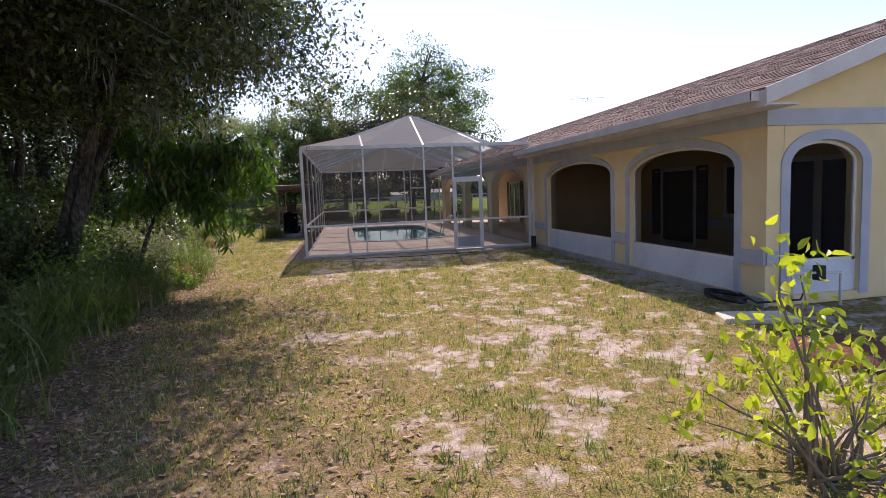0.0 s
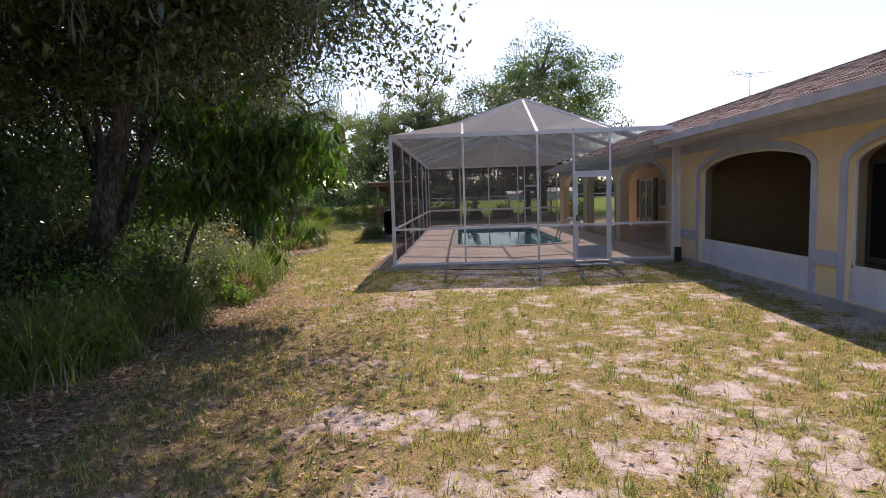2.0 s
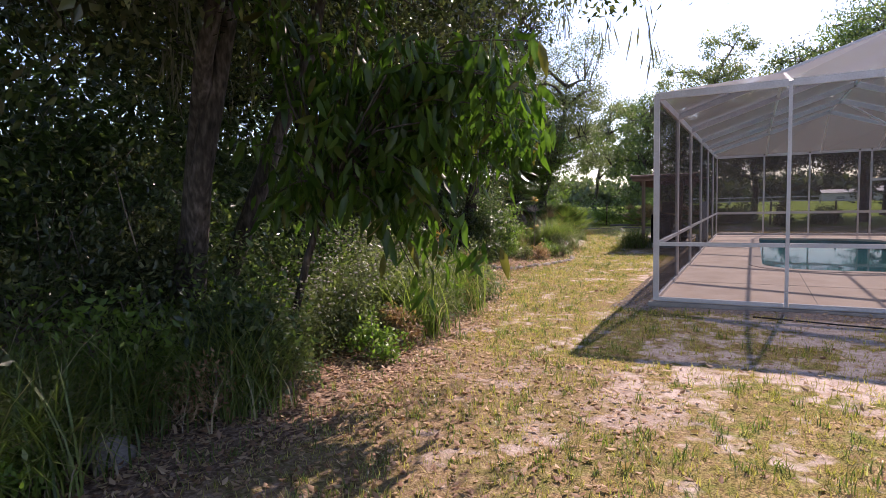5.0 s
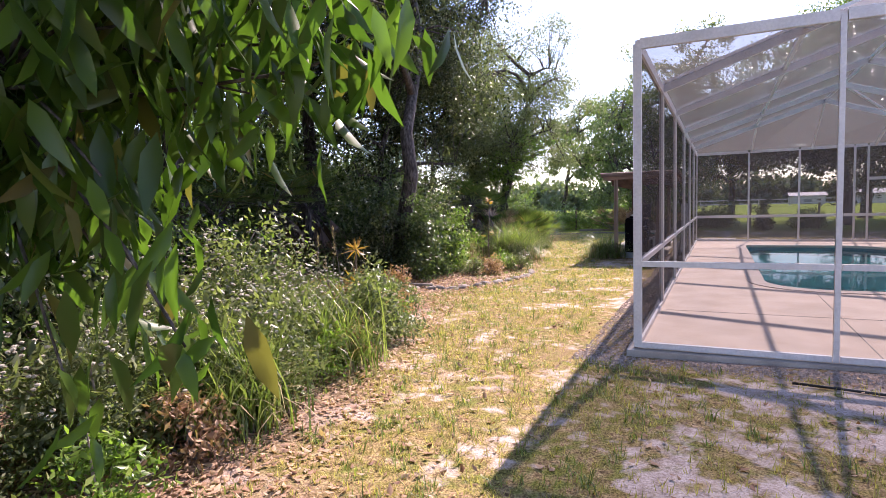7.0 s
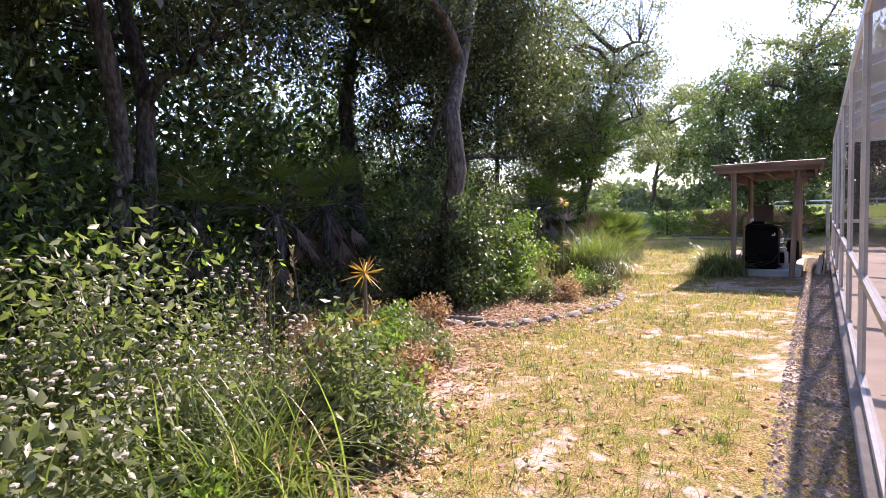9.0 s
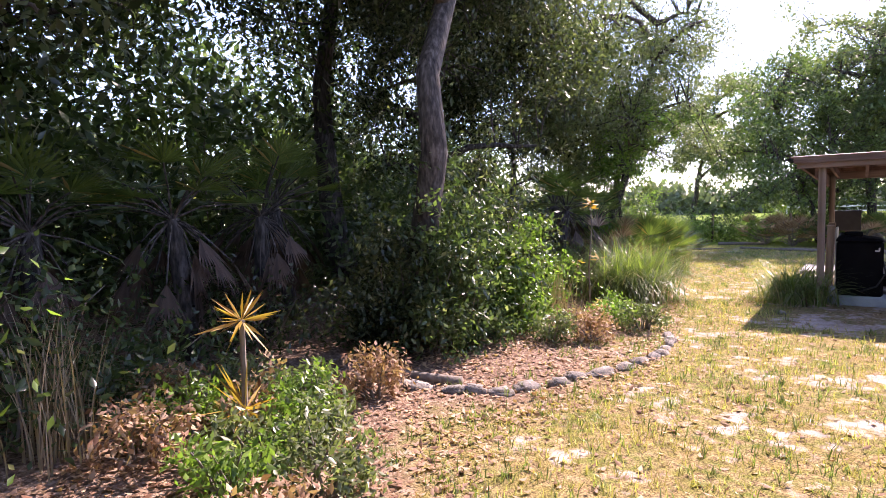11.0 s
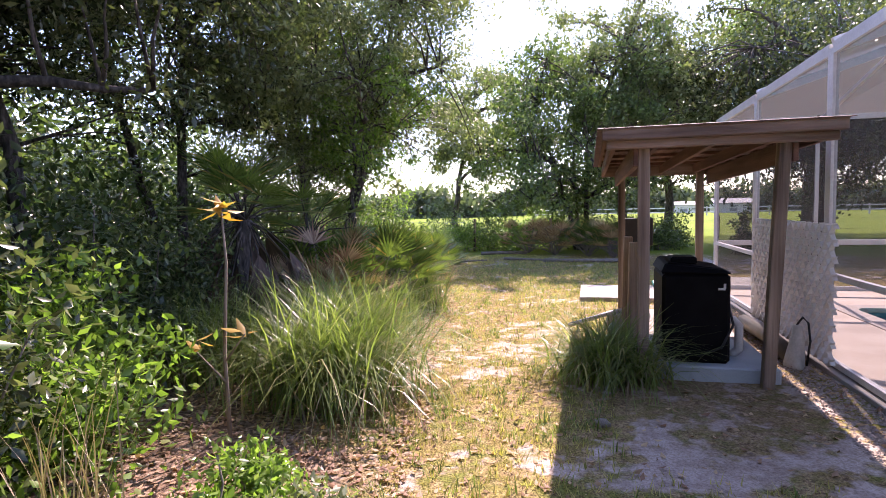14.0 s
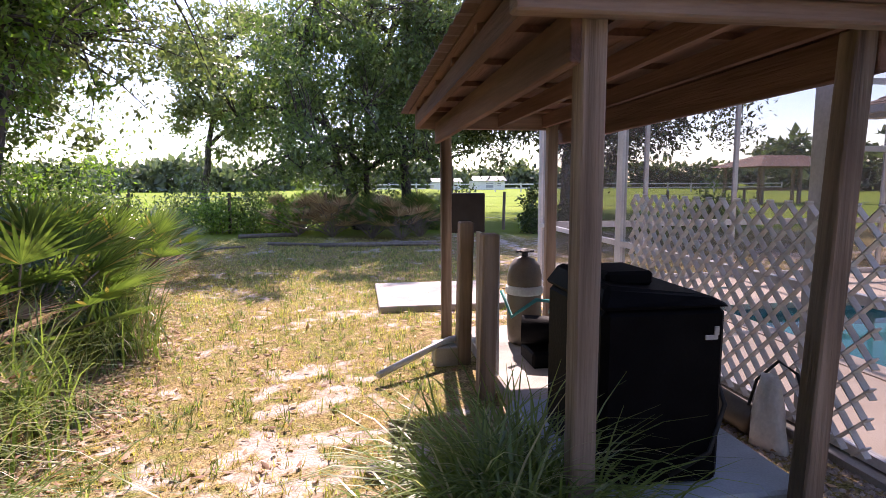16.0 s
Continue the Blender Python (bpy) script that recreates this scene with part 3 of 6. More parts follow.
for x, y0, y1 in ((2.1, 0.1, 4.2), (4.4, 0.1, 4.2), (5.7, 2.2, 15.2)):
    joints.box(x - 0.006, x + 0.006, y0, y1, 0.0, 0.003)
part("deck_joint", joints, CONCRETE, deck_ob, kind="stuff")
footing = Mesh().box(-0.10, 0.0, -0.10, D + 0.1, -0.3, -0.015).box(-0.0, W, -0.10, 0.0, -0.3, -0.015)
tagged(part("deck_footing", footing, CONCRETE), "weathered concrete edge under the screen cage", "footing", kind="structure")


def pool_outline(inset=0.0):
    pts = []
    for cx, cy, sx, sy, r, start in ((X0, Y0, 1, 1, 1.25, 0), (X1, Y0, -1, 1, 1.5, 1), (X1, Y1, -1, -1, 1.6, 0), (X0, Y1, 1, -1, 0.5, 1)):
        arc = []
        for k in range(11):
            a = math.pi / 2 * k / 10
            rr = r - inset
            arc.append((cx + sx * (r - rr * math.cos(a)), cy + sy * (r - rr * math.sin(a))))
        pts += arc if start == 0 else arc[::-1]
    return pts


pool = thing("swimming_pool", "teal swimming pool with pale coping set in the deck", "pool", (3.25, 9, 0))
o, o2 = pool_outline(0.0), pool_outline(0.28)
n = len(o)
cop, wall, tile = Mesh(), Mesh(), Mesh()
for k in range(n):
    a, b, c, d2 = o[k], o[(k + 1) % n], o2[(k + 1) % n], o2[k]
    cop.hexa([(*p, -0.06) for p in (a, b, c, d2)] + [(*p, 0.012) for p in (a, b, c, d2)])
    wall.quad((*d2, -0.30), (*c, -0.30), (*c, -1.25), (*d2, -1.25))
    tile.quad((*d2, -0.05), (*c, -0.05), (*c, -0.30), (*d2, -0.30))
part("coping", cop, COPING, pool)
part("waterline_tile", tile, TILE, pool)
part("basin_wall", wall, BASIN, pool)
fl, wt = Mesh(), Mesh()
fl.v = [(*p, -1.25) for p in o2]
fl.f = [tuple(range(n))]
wt.v = [(*p, -0.11) for p in o2]
wt.f = [tuple(range(n))]
part("basin_floor", fl, BASIN, pool)
part("water", wt, WATER, pool, "still teal water")
rail = thing("pool_handrail", "stainless steel handrail at the pool steps", "handrail", (5.2, 5.5, 0))
for y in (5.3, 5.85):
    part("rail_tube", Mesh().tube([(5.5, y, 0), (5.5, y, 0.62), (5.42, y, 0.74), (5.28, y, 0.76), (5.0, y, 0.55), (4.85, y, 0.2), (4.85, y, -0.3)], [0.022] * 7, 8), STEEL, rail, smooth=True)

# ---- screen cage ----
cage = thing("pool_cage", "white aluminium pool cage with grey insect screens", "screen enclosure", (3.3, 8, 0))
XS = [0.0, 1.70, 3.44, 4.28, 5.13, W]
RIDGE_X, RIDGE_Z = 3.42, 4.20


def frame_bar(name, a, b, w=0.055, h=0.09):
    part(name, Mesh().bar(a, b, w, h), ALU, cage)


for i, x in enumerate(XS):
    frame_bar("post", (x, 0, 0), (x, 0, H), 0.08 if i in (0, 5) else 0.045, 0.05)
for y in BAYS[1:]:
    frame_bar("post", (0, y, 0), (0, y, H), 0.055, 0.13)
for y0, y1 in zip(BAYS, BAYS[1:]):
    for z in (0.0275, 0.86, H):
        frame_bar("rail", (0, y0 + 0.05, z), (0, y1 - 0.05, z), 0.055, 0.055 if z < 3 else 0.11)
for x0, x1 in zip(XS, XS[1:]):
    for z in (0.0275, 0.86, H):
        if abs(x0 - XS[3]) < 1e-3 and z < 3:
            continue
        frame_bar("rail", (x0 + 0.03, 0, z), (x1 - 0.03, 0, z), 0.055, 0.055 if z < 3 else 0.10)
frame_bar("door_header", (XS[3] + 0.03, 0, 2.07), (XS[4] - 0.03, 0, 2.07))
BX = [0.0, 1.63, 3.1, 4.6, 4.95, 5.75, W]
for x in BX[1:]:
    frame_bar("post", (x, D, 0), (x, D, H), 0.055, 0.06)
for x0, x1 in zip(BX, BX[1:]):
    for z in (0.0275, 0.86, H):
        frame_bar("rail", (x0 + 0.03, D, z), (x1 - 0.03, D, z))
frame_bar("rail", (4.98, D, 2.0), (5.72, D, 2.0))
# roof frame: hip at both ends, a gable rafter at each bay
for y in BAYS[1:-1]:
    frame_bar("rafter", (0, y, H + 0.03), (RIDGE_X, y, RIDGE_Z), 0.055, 0.15)
    frame_bar("rafter", (RIDGE_X, y, RIDGE_Z), (W, y, H + 0.03), 0.055, 0.15)
for y0, y1 in zip(BAYS[1:-2], BAYS[2:-1]):
    for s in (1 / 2, 1.0, 3 / 2):
        x = RIDGE_X * s if s <= 1 else RIDGE_X + (W - RIDGE_X) * (s - 1)
        z = H + 0.03 + (RIDGE_Z - H - 0.03) * (1 - abs(1 - s))
        frame_bar("purlin", (x, y0 + 0.03, z), (x, y1 - 0.03, z), 0.055, 0.055)
for ye, yi in ((0.0, BAYS[1]), (D, BAYS[-2])):
    for x, tx in ((1.70, 1.72), (3.44, RIDGE_X), (5.13, 5.0)):
        tz = H + 0.03 + (RIDGE_Z - H - 0.03) * (tx / RIDGE_X if tx <= RIDGE_X else (W - tx) / (W - RIDGE_X))
        frame_bar("hip_bar", (x, ye, H), (tx, yi, tz), 0.055, 0.055)
# wind braces
frame_bar("brace", (RIDGE_X, BAYS[2], RIDGE_Z), (5.1, BAYS[1], 3.55), 0.05, 0.05)
frame_bar("brace", (RIDGE_X, BAYS[4], RIDGE_Z), (5.1, BAYS[5], 3.55), 0.05, 0.05)


def screen(*corners, mat=SCREEN):
    m = Mesh()
    m.v, m.f = [tuple(c) for c in corners], [tuple(range(len(corners)))]
    part("screen_panel", m, mat, cage)


for y0, y1 in zip(BAYS, BAYS[1:]):
    for z0, z1 in ((0.05, 0.84), (0.88, H - 0.05)):
        screen((0, y0 + 0.04, z0), (0, y1 - 0.04, z0), (0, y1 - 0.04, z1), (0, y0 + 0.04, z1))
for xs, y in ((XS, 0.0), (BX, D)):
    for x0, x1 in zip(xs, xs[1:]):
        spans = ((0.05, 0.84), (0.88, H - 0.05))
        if y == 0.0 and abs(x0 - XS[3]) < 1e-3:
            spans = ((2.1, H - 0.05),)
        for z0, z1 in spans:
            screen((x0 + 0.02, y, z0), (x1 - 0.02, y, z0), (x1 - 0.02, y, z1), (x0 + 0.02, y, z1))
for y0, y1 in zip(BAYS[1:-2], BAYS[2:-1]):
    screen((0, y0, H + 0.05), (RIDGE_X, y0, RIDGE_Z + 0.05), (RIDGE_X, y1, RIDGE_Z + 0.05), (0, y1, H + 0.05), mat=SUNLIT_ROOF_SCREEN)
    screen((RIDGE_X, y0, RIDGE_Z + 0.05), (W, y0, H + 0.05), (W, y1, H + 0.05), (RIDGE_X, y1, RIDGE_Z + 0.05), mat=SUNLIT_ROOF_SCREEN)
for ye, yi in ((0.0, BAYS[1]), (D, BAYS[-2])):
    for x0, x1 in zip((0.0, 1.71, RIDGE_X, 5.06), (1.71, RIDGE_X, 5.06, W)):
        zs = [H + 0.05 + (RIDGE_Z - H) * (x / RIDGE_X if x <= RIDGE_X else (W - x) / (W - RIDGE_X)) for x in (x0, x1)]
        screen((x0, ye, H + 0.05), (x1, ye, H + 0.05), (x1, yi, zs[1]), mat=SUNLIT_ROOF_SCREEN)
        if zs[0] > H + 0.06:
            screen((x0, ye, H + 0.05), (x1, yi, zs[1]), (x0, yi, zs[0]), mat=SUNLIT_ROOF_SCREEN)
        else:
            screen((x0, ye, H + 0.05), (x1, yi, zs[1]), (x0, yi, zs[0] + 0.002), mat=SUNLIT_ROOF_SCREEN)
# screen door
door = part("screen_door", Mesh().box(XS[3] + 0.03, XS[3] + 0.09, -0.025, 0.01, 0.02, 2.03).box(XS[4] - 0.09, XS[4] - 0.03, -0.025, 0.01, 0.02, 2.03)
            .box(XS[3] + 0.09, XS[4] - 0.09, -0.025, 0.01, 1.97, 2.03).box(XS[3] + 0.09, XS[4] - 0.09, -0.025, 0.01, 0.83, 0.89).box(XS[3] + 0.09, XS[4] - 0.09, -0.025, 0.01, 0.02, 0.07), ALU, cage, "closed white-framed screen door")
part("kick_plate", Mesh().box(XS[3] + 0.09, XS[4] - 0.09, -0.015, 0.0, 0.07, 0.36), KICK, door, "grey metal kick plate")
m = Mesh()
m.quad((XS[3] + 0.09, -0.008, 0.36), (XS[4] - 0.09, -0.008, 0.36), (XS[4] - 0.09, -0.008, 1.97), (XS[3] + 0.09, -0.008, 1.97))
part("door_screen", m, SCREEN, door)
part("handle", Mesh().box(XS[3] + 0.045, XS[3] + 0.075, -0.06, -0.026, 0.95, 1.09), RUBBER, door, "dark door handle")

# ---- house ----
HX, HY0, HY1 = 6.75, -9.54, D
house = thing("house", "yellow stucco house with grey-blue trim and brown shingle roof", "house", (10, 3, 0))
EAVE_X, EAVE_Z, SLOPE, RX = 6.28, 2.74, 0.37, 10.6
TOPZ = 2.62
ARCHES = [(-8.92, -5.78, 0.5, 1.88, 2.27), (-5.0, -1.1, 0.5, 1.92, 2.28), (0.85, 4.85, 0.0, 1.75, 2.4), (5.6, 9.6, 0.0, 1.75, 2.4), (10.4, 14.8, 0.0, 1.75, 2.4)]


def arch_z(y, a):
    y0, y1, s, sp, ap = a
    t = (2 * y - y0 - y1) / (y1 - y0)
    return sp + (ap - sp) * math.sqrt(max(0.0, 1 - t * t)) if abs(t) < 1 else sp


def arched_wall(place, arches, lo, hi, top, floor=-0.25):
    """A wall with arched openings; place(s, d, z) gives the point s along and d deep."""
    m = Mesh()

    def prism(s0, s1, zb0, zb1, zt):
        m.hexa([place(s0, 0, zb0), place(s1, 0, zb1), place(s1, 0.25, zb1), place(s0, 0.25, zb0), place(s0, 0, zt), place(s1, 0, zt), place(s1, 0.25, zt), place(s0, 0.25, zt)])

    s = lo
    for a in arches:
        prism(s, a[0], floor, floor, top)
        if a[2] > 0:
            prism(a[0], a[1], floor, floor, 0.06)
        n = 20
        for k in range(n):
            u = [a[0] + (a[1] - a[0]) * (0.5 - 0.5 * math.cos(math.pi * q / n)) for q in (k, k + 1)]
            prism(u[0], u[1], arch_z(u[0], a), arch_z(u[1], a), top)
        s = a[1]
    prism(s, hi, floor, floor, top)
    m.weld = True
    return m


side = lambda s, d, z: (HX + d, s, z)
part("wall", arched_wall(side, ARCHES, HY0, HY1, TOPZ), STUCCO, house)
GA = [(7.1, 8.25, 0.5, 1.85, 2.2)]
endp = lambda s, d, z: (s, HY0 + d, z)
part("gable_wall", arched_wall(endp, GA, HX + 0.26, 14.2, TOPZ), STUCCO, house)
g = Mesh()
gz = lambda x: EAVE_Z - 0.02 + SLOPE * (x - EAVE_X)
g.hexa([(HX, HY0, TOPZ), (RX, HY0, TOPZ), (RX, HY0 + 0.25, TOPZ), (HX, HY0 + 0.25, TOPZ), (HX, HY0, gz(HX) - 0.05), (RX, HY0, gz(RX) - 0.05), (RX, HY0 + 0.25, gz(RX) - 0.05), (HX, HY0 + 0.25, gz(HX) - 0.05)])
g.hexa([(RX, HY0, TOPZ), (14.2, HY0, TOPZ), (14.2, HY0 + 0.25, TOPZ), (RX, HY0 + 0.25, TOPZ), (RX, HY0, gz(RX) - 0.05), (14.2, HY0, gz(7.0) - 0.05), (14.2, HY0 + 0.25, gz(7.0) - 0.05), (RX, HY0 + 0.25, gz(RX) - 0.05)])
part("gable", g, STUCCO, house)


def arch_trim(place, a, width=0.14, proud=-0.022, low=0.02):
    m = Mesh()
    n = 20
    us = [a[0] + (a[1] - a[0]) * (0.5 - 0.5 * math.cos(math.pi * q / n)) for q in range(n + 1)]
    inner = [(u, arch_z(u, a)) for u in us]
    mid = (a[0] + a[1]) / 2
    hw = (a[1] - a[0]) / 2
    outer = [(mid + (u - mid) * (hw + width) / hw, a[3] + (z - a[3]) * ((a[4] - a[3] + width) / (a[4] - a[3]))) for u, z in inner]
    inner = [(a[0], low)] + inner + [(a[1], low)]
    outer = [(a[0] - width, low)] + outer + [(a[1] + width, low)]
    for (i0, i1, o0, o1) in zip(inner, inner[1:], outer, outer[1:]):
        m.hexa([place(i0[0], 0, i0[1]), place(i1[0], 0, i1[1]), place(o1[0], 0, o1[1]), place(o0[0], 0, o0[1]),
                place(i0[0], proud, i0[1]), place(i1[0], proud, i1[1]), place(o1[0], proud, o1[1]), place(o0[0], proud, o0[1])])
    return m


def screened_arch(place, a):
    win = part("screened_arch", arch_trim(place, a), TRIM, house, "arched opening with grey-blue trim and dark screen")
    fr = Mesh()
    n = 20
    us = [a[0] + (a[1] - a[0]) * (0.5 - 0.5 * math.cos(math.pi * q / n)) for q in range(n + 1)]
    path = [(a[0] + 0.02, a[2])] + [(min(max(u, a[0] + 0.02), a[1] - 0.02), arch_z(u, a) - 0.02) for u in us] + [(a[1] - 0.02, a[2])]
    for p, q in zip(path, path[1:]):
        if math.dist(p, q) > 1e-3:
            fr.bar(place(p[0], 0.1, p[1]), place(q[0], 0.1, q[1]), 0.05, 0.05)
    fr.bar(place(a[0], 0.1, a[2] + 0.02), place(a[1], 0.1, a[2] + 0.02), 0.05, 0.05)
    part("screen_frame", fr, ALU, win)
    sc = Mesh()
    pts = [place(u, 0.1, z) for u, z in path]
    sc.v, sc.f = [tuple(p) for p in pts], [tuple(range(len(pts)))]
    part("dark_screen", sc, DARK_SCREEN, win, "dark insect screen")
    kp = Mesh()
    kp.hexa([place(a[0], 0.06, 0.06), place(a[1], 0.06, 0.06), place(a[1], 0.12, 0.06), place(a[0], 0.12, 0.06), place(a[0], 0.06, a[2]), place(a[1], 0.06, a[2]), place(a[1], 0.12, a[2]), place(a[0], 0.12, a[2])])
    part("kick_panel", kp, KNEE, win, "pale grey lower panel")


for a in ARCHES[:2]:
    screened_arch(side, a)
screened_arch(endp, GA[0])
for a in ARCHES[2:]:
    part("arch_trim", arch_trim(side, a, 0.12), TRIM, house)
# bands: under the eave, at sill height on the piers, and round the end wall
part("eave_band", Mesh().box(HX - 0.03, HX, HY0 - 0.03, HY1, 2.40, TOPZ), TRIM, house)
part("end_band", Mesh().box(HX, 14.2, HY0 - 0.03, HY0, 2.40, TOPZ), TRIM, house)
for y0, y1 in ((HY0, -9.06), (-5.64, -5.14), (-0.96, -0.1)):
    part("sill_band", Mesh().box(HX - 0.035, HX, y0, y1, 0.50, 0.70), TRIM, house)
part("end_sill_band", Mesh().box(HX, 6.92, HY0 - 0.035, HY0, 0.50, 0.70), TRIM, house)
part("plinth", Mesh().box(HX - 0.07, HX, HY0 - 0.07, -0.1, -0.3, 0.05), CONCRETE, house)
# roof
YN, YF = HY0 - 0.55, D + 1.2
roof = Mesh()
rz = lambda x: EAVE_Z + 0.06 + SLOPE * (x - EAVE_X)
roof.hexa([(EAVE_X, YN, rz(EAVE_X) - 0.12), (RX, YN, rz(RX) - 0.12), (RX, YF, rz(RX) - 0.12), (EAVE_X, YF, rz(EAVE_X) - 0.12), (EAVE_X, YN, rz(EAVE_X)), (RX, YN, rz(RX)), (RX, YF, rz(RX)), (EAVE_X, YF, rz(EAVE_X))])
roof.hexa([(RX, YN, rz(RX) - 0.12), (14.9, YN, rz(EAVE_X) - 0.12), (14.9, YF, rz(EAVE_X) - 0.12), (RX, YF, rz(RX) - 0.12), (RX, YN, rz(RX)), (14.9, YN, rz(EAVE_X)), (14.9, YF, rz(EAVE_X)), (RX, YF, rz(RX))])
roof_ob = part("roof", roof, SHINGLE, house, "brown asphalt shingle roof")
part("fascia", Mesh().box(EAVE_X - 0.03, EAVE_X, YN, YF, 2.58, 2.78), SOFFIT, house, "white fascia board")
part("soffit", Mesh().box(EAVE_X, HX, YN, YF, 2.60, 2.625), SOFFIT, house)
part("gutter", Mesh().box(EAVE_X - 0.15, EAVE_X - 0.03, YN + 0.1, YF, 2.66, 2.67).box(EAVE_X - 0.15, EAVE_X - 0.14, YN + 0.1, YF, 2.67, 2.79).box(EAVE_X - 0.15, EAVE_X - 0.03, YN + 0.1, YN + 0.11, 2.67, 2.78), SOFFIT, house, "white gutter")
rk = Mesh()
rk.hexa([(EAVE_X - 0.03, YN - 0.03, rz(EAVE_X) - 0.2), (RX, YN - 0.03, rz(RX) - 0.2), (RX, YN, rz(RX) - 0.2), (EAVE_X - 0.03, YN, rz(EAVE_X) - 0.2), (EAVE_X - 0.03, YN - 0.03, rz(EAVE_X) + 0.01), (RX, YN - 0.03, rz(RX) + 0.01), (RX, YN, rz(RX) + 0.01), (EAVE_X - 0.03, YN, rz(EAVE_X) + 0.01)])
part("rake_board", rk, SOFFIT, house)
rs = Mesh()
rs.hexa([(HX - 0.2, YN, rz(HX - 0.2) - 0.16), (RX, YN, rz(RX) - 0.16), (RX, HY0, rz(RX) - 0.16), (HX - 0.2, HY0, rz(HX - 0.2) - 0.16), (HX - 0.2, YN, rz(HX - 0.2) - 0.14), (RX, YN, rz(RX) - 0.14), (RX, HY0, rz(RX) - 0.14), (HX - 0.2, HY0, rz(HX - 0.2) - 0.14)])
part("rake_soffit", rs, SOFFIT, house)
# lanai behind the arches
part("lanai_floor", Mesh().box(7.0, 10.0, HY0 + 0.25, D, -0.2, -0.004), DECK, house)
part("lanai_wall", Mesh().box(10.0, 10.2, HY0 + 0.25, D, -0.2, 2.6), INNER, house)
part("lanai_ceiling", Mesh().box(7.0, 10.2, HY0 + 0.25, D, 2.6, 2.62), SOFFIT, house)
part("lanai_partition", Mesh().box(7.0, 10.0, -0.25, -0.05, -0.2, 2.6), INNER, house)
part("lanai_band", Mesh().box(9.97, 10.0, HY0 + 0.25, -0.3, 0.55, 0.78), TRIM, house)
part("far_wall", Mesh().box(13.95, 14.2, HY0 + 0.25, D, -0.25, 2.62), STUCCO, house)
part("back_wall", Mesh().box(10.2, 13.95, D - 0.25, D, -0.25, 2.62), STUCCO, house)


def inner_door(y0, y1, z0, z1, label="white-framed dark glass door"):
    d = part("inner_door" if z0 < 0.2 else "inner_window", Mesh().box(9.93, 9.965, y0, y0 + 0.09, z0, z1).box(9.93, 9.965, y1 - 0.09, y1, z0, z1).box(9.93, 9.965, y0 + 0.09, y1 - 0.09, z1 - 0.1, z1).box(9.93, 9.965, y0 + 0.09, y1 - 0.09, z0, z0 + 0.12), WHITE, house, label)
    part("glass", Mesh().box(9.95, 9.96, y0 + 0.09, y1 - 0.09, z0 + 0.12, z1 - 0.1), GLASS, d, "dark glass")


for y0, y1, z0, z1 in ((-7.9, -7.0, 0.0, 2.1), (-7.0, -6.1, 0.0, 2.1), (-5.2, -4.3, 0.8, 2.1), (-3.2, -1.6, 0.0, 2.1), (9.6, 10.5, 0.85, 2.1), (11.4, 12.3, 0.0, 2.1), (12.3, 13.2, 0.0, 2.1), (3.6, 5.2, 0.85, 2.1)):
    inner_door(y0, y1, z0, z1)
# louvred shutters beside the doors
for y0, y1, z0 in ((-8.36, -7.94, 0.25), (-6.06, -5.64, 0.25), (-3.66, -3.24, 0.25), (-1.56, -1.14, 0.25), (10.95, 11.36, 0.3), (13.24, 13.65, 0.3), (3.15, 3.56, 0.85), (5.24, 5.65, 0.85)):
    sh = part("shutter", Mesh().box(9.94, 9.97, y0, y0 + 0.05, z0, 2.1).box(9.94, 9.97, y1 - 0.05, y1, z0, 2.1).box(9.94, 9.97, y0 + 0.05, y1 - 0.05, z0, z0 + 0.06).box(9.94, 9.97, y0 + 0.05, y1 - 0.05, 2.04, 2.1), SHUTTER, house, "dark louvred shutter")
    for z in np.arange(z0 + 0.09, 2.02, 0.07):
        part("louvre", Mesh().hexa([(9.945, y0 + 0.05, z - 0.03), (9.955, y0 + 0.05, z - 0.03), (9.955, y1 - 0.05, z - 0.03), (9.945, y1 - 0.05, z - 0.03), (9.96, y0 + 0.05, z + 0.035), (9.97, y0 + 0.05, z + 0.035), (9.97, y1 - 0.05, z + 0.035), (9.96, y1 - 0.05, z + 0.035)]), SHUTTER, sh)
# downspout at the cage corner
dsp = thing("downspout", "white downspout on the wall with a black boot", "downspout", (6.66, -0.25, 0))
part("pipe", Mesh().box(6.56, 6.64, -0.33, -0.25, 0.3, 2.65), SOFFIT, dsp)
part("boot", Mesh().box(6.54, 6.66, -0.36, -0.23, -0.1, 0.3), RUBBER, dsp, "black rubber boot", bevel=0.01)
# aerial on the roof
AX, AY, AZ = 10.55, 4.5, rz(10.55)
ae = thing("roof_antenna", "thin grey television antenna on the roof", "antenna", (AX, AY, AZ))
part("mast", Mesh().tube([(AX, AY, AZ - 0.05), (AX, AY, AZ + 0.72)], [0.016, 0.016], 6), STEEL, ae)
part("boom", Mesh().tube([(AX - 0.75, AY - 0.1, AZ + 0.62), (AX + 0.7, AY + 0.1, AZ + 0.72)], [0.011, 0.011], 6), STEEL, ae)
for s in (-0.35, -0.2, -0.05):
    c = Vector((AX + s, AY + 0.14 * s, AZ + 0.67 + 0.07 * s))
    part("element", Mesh().tube([c - Vector((-0.12, 0.3, 0.16)), c + Vector((-0.12, 0.3, 0.16))], [0.007, 0.007], 5), STEEL, ae)

# ---- pump shelter ----
shed = thing("pump_shelter", "weathered wooden pump shelter with a low flat roof", "shelter", (-1.2, 12, 0))
SX0, SX1, SY0, SY1 = -1.81, -0.67, 10.08, 13.6
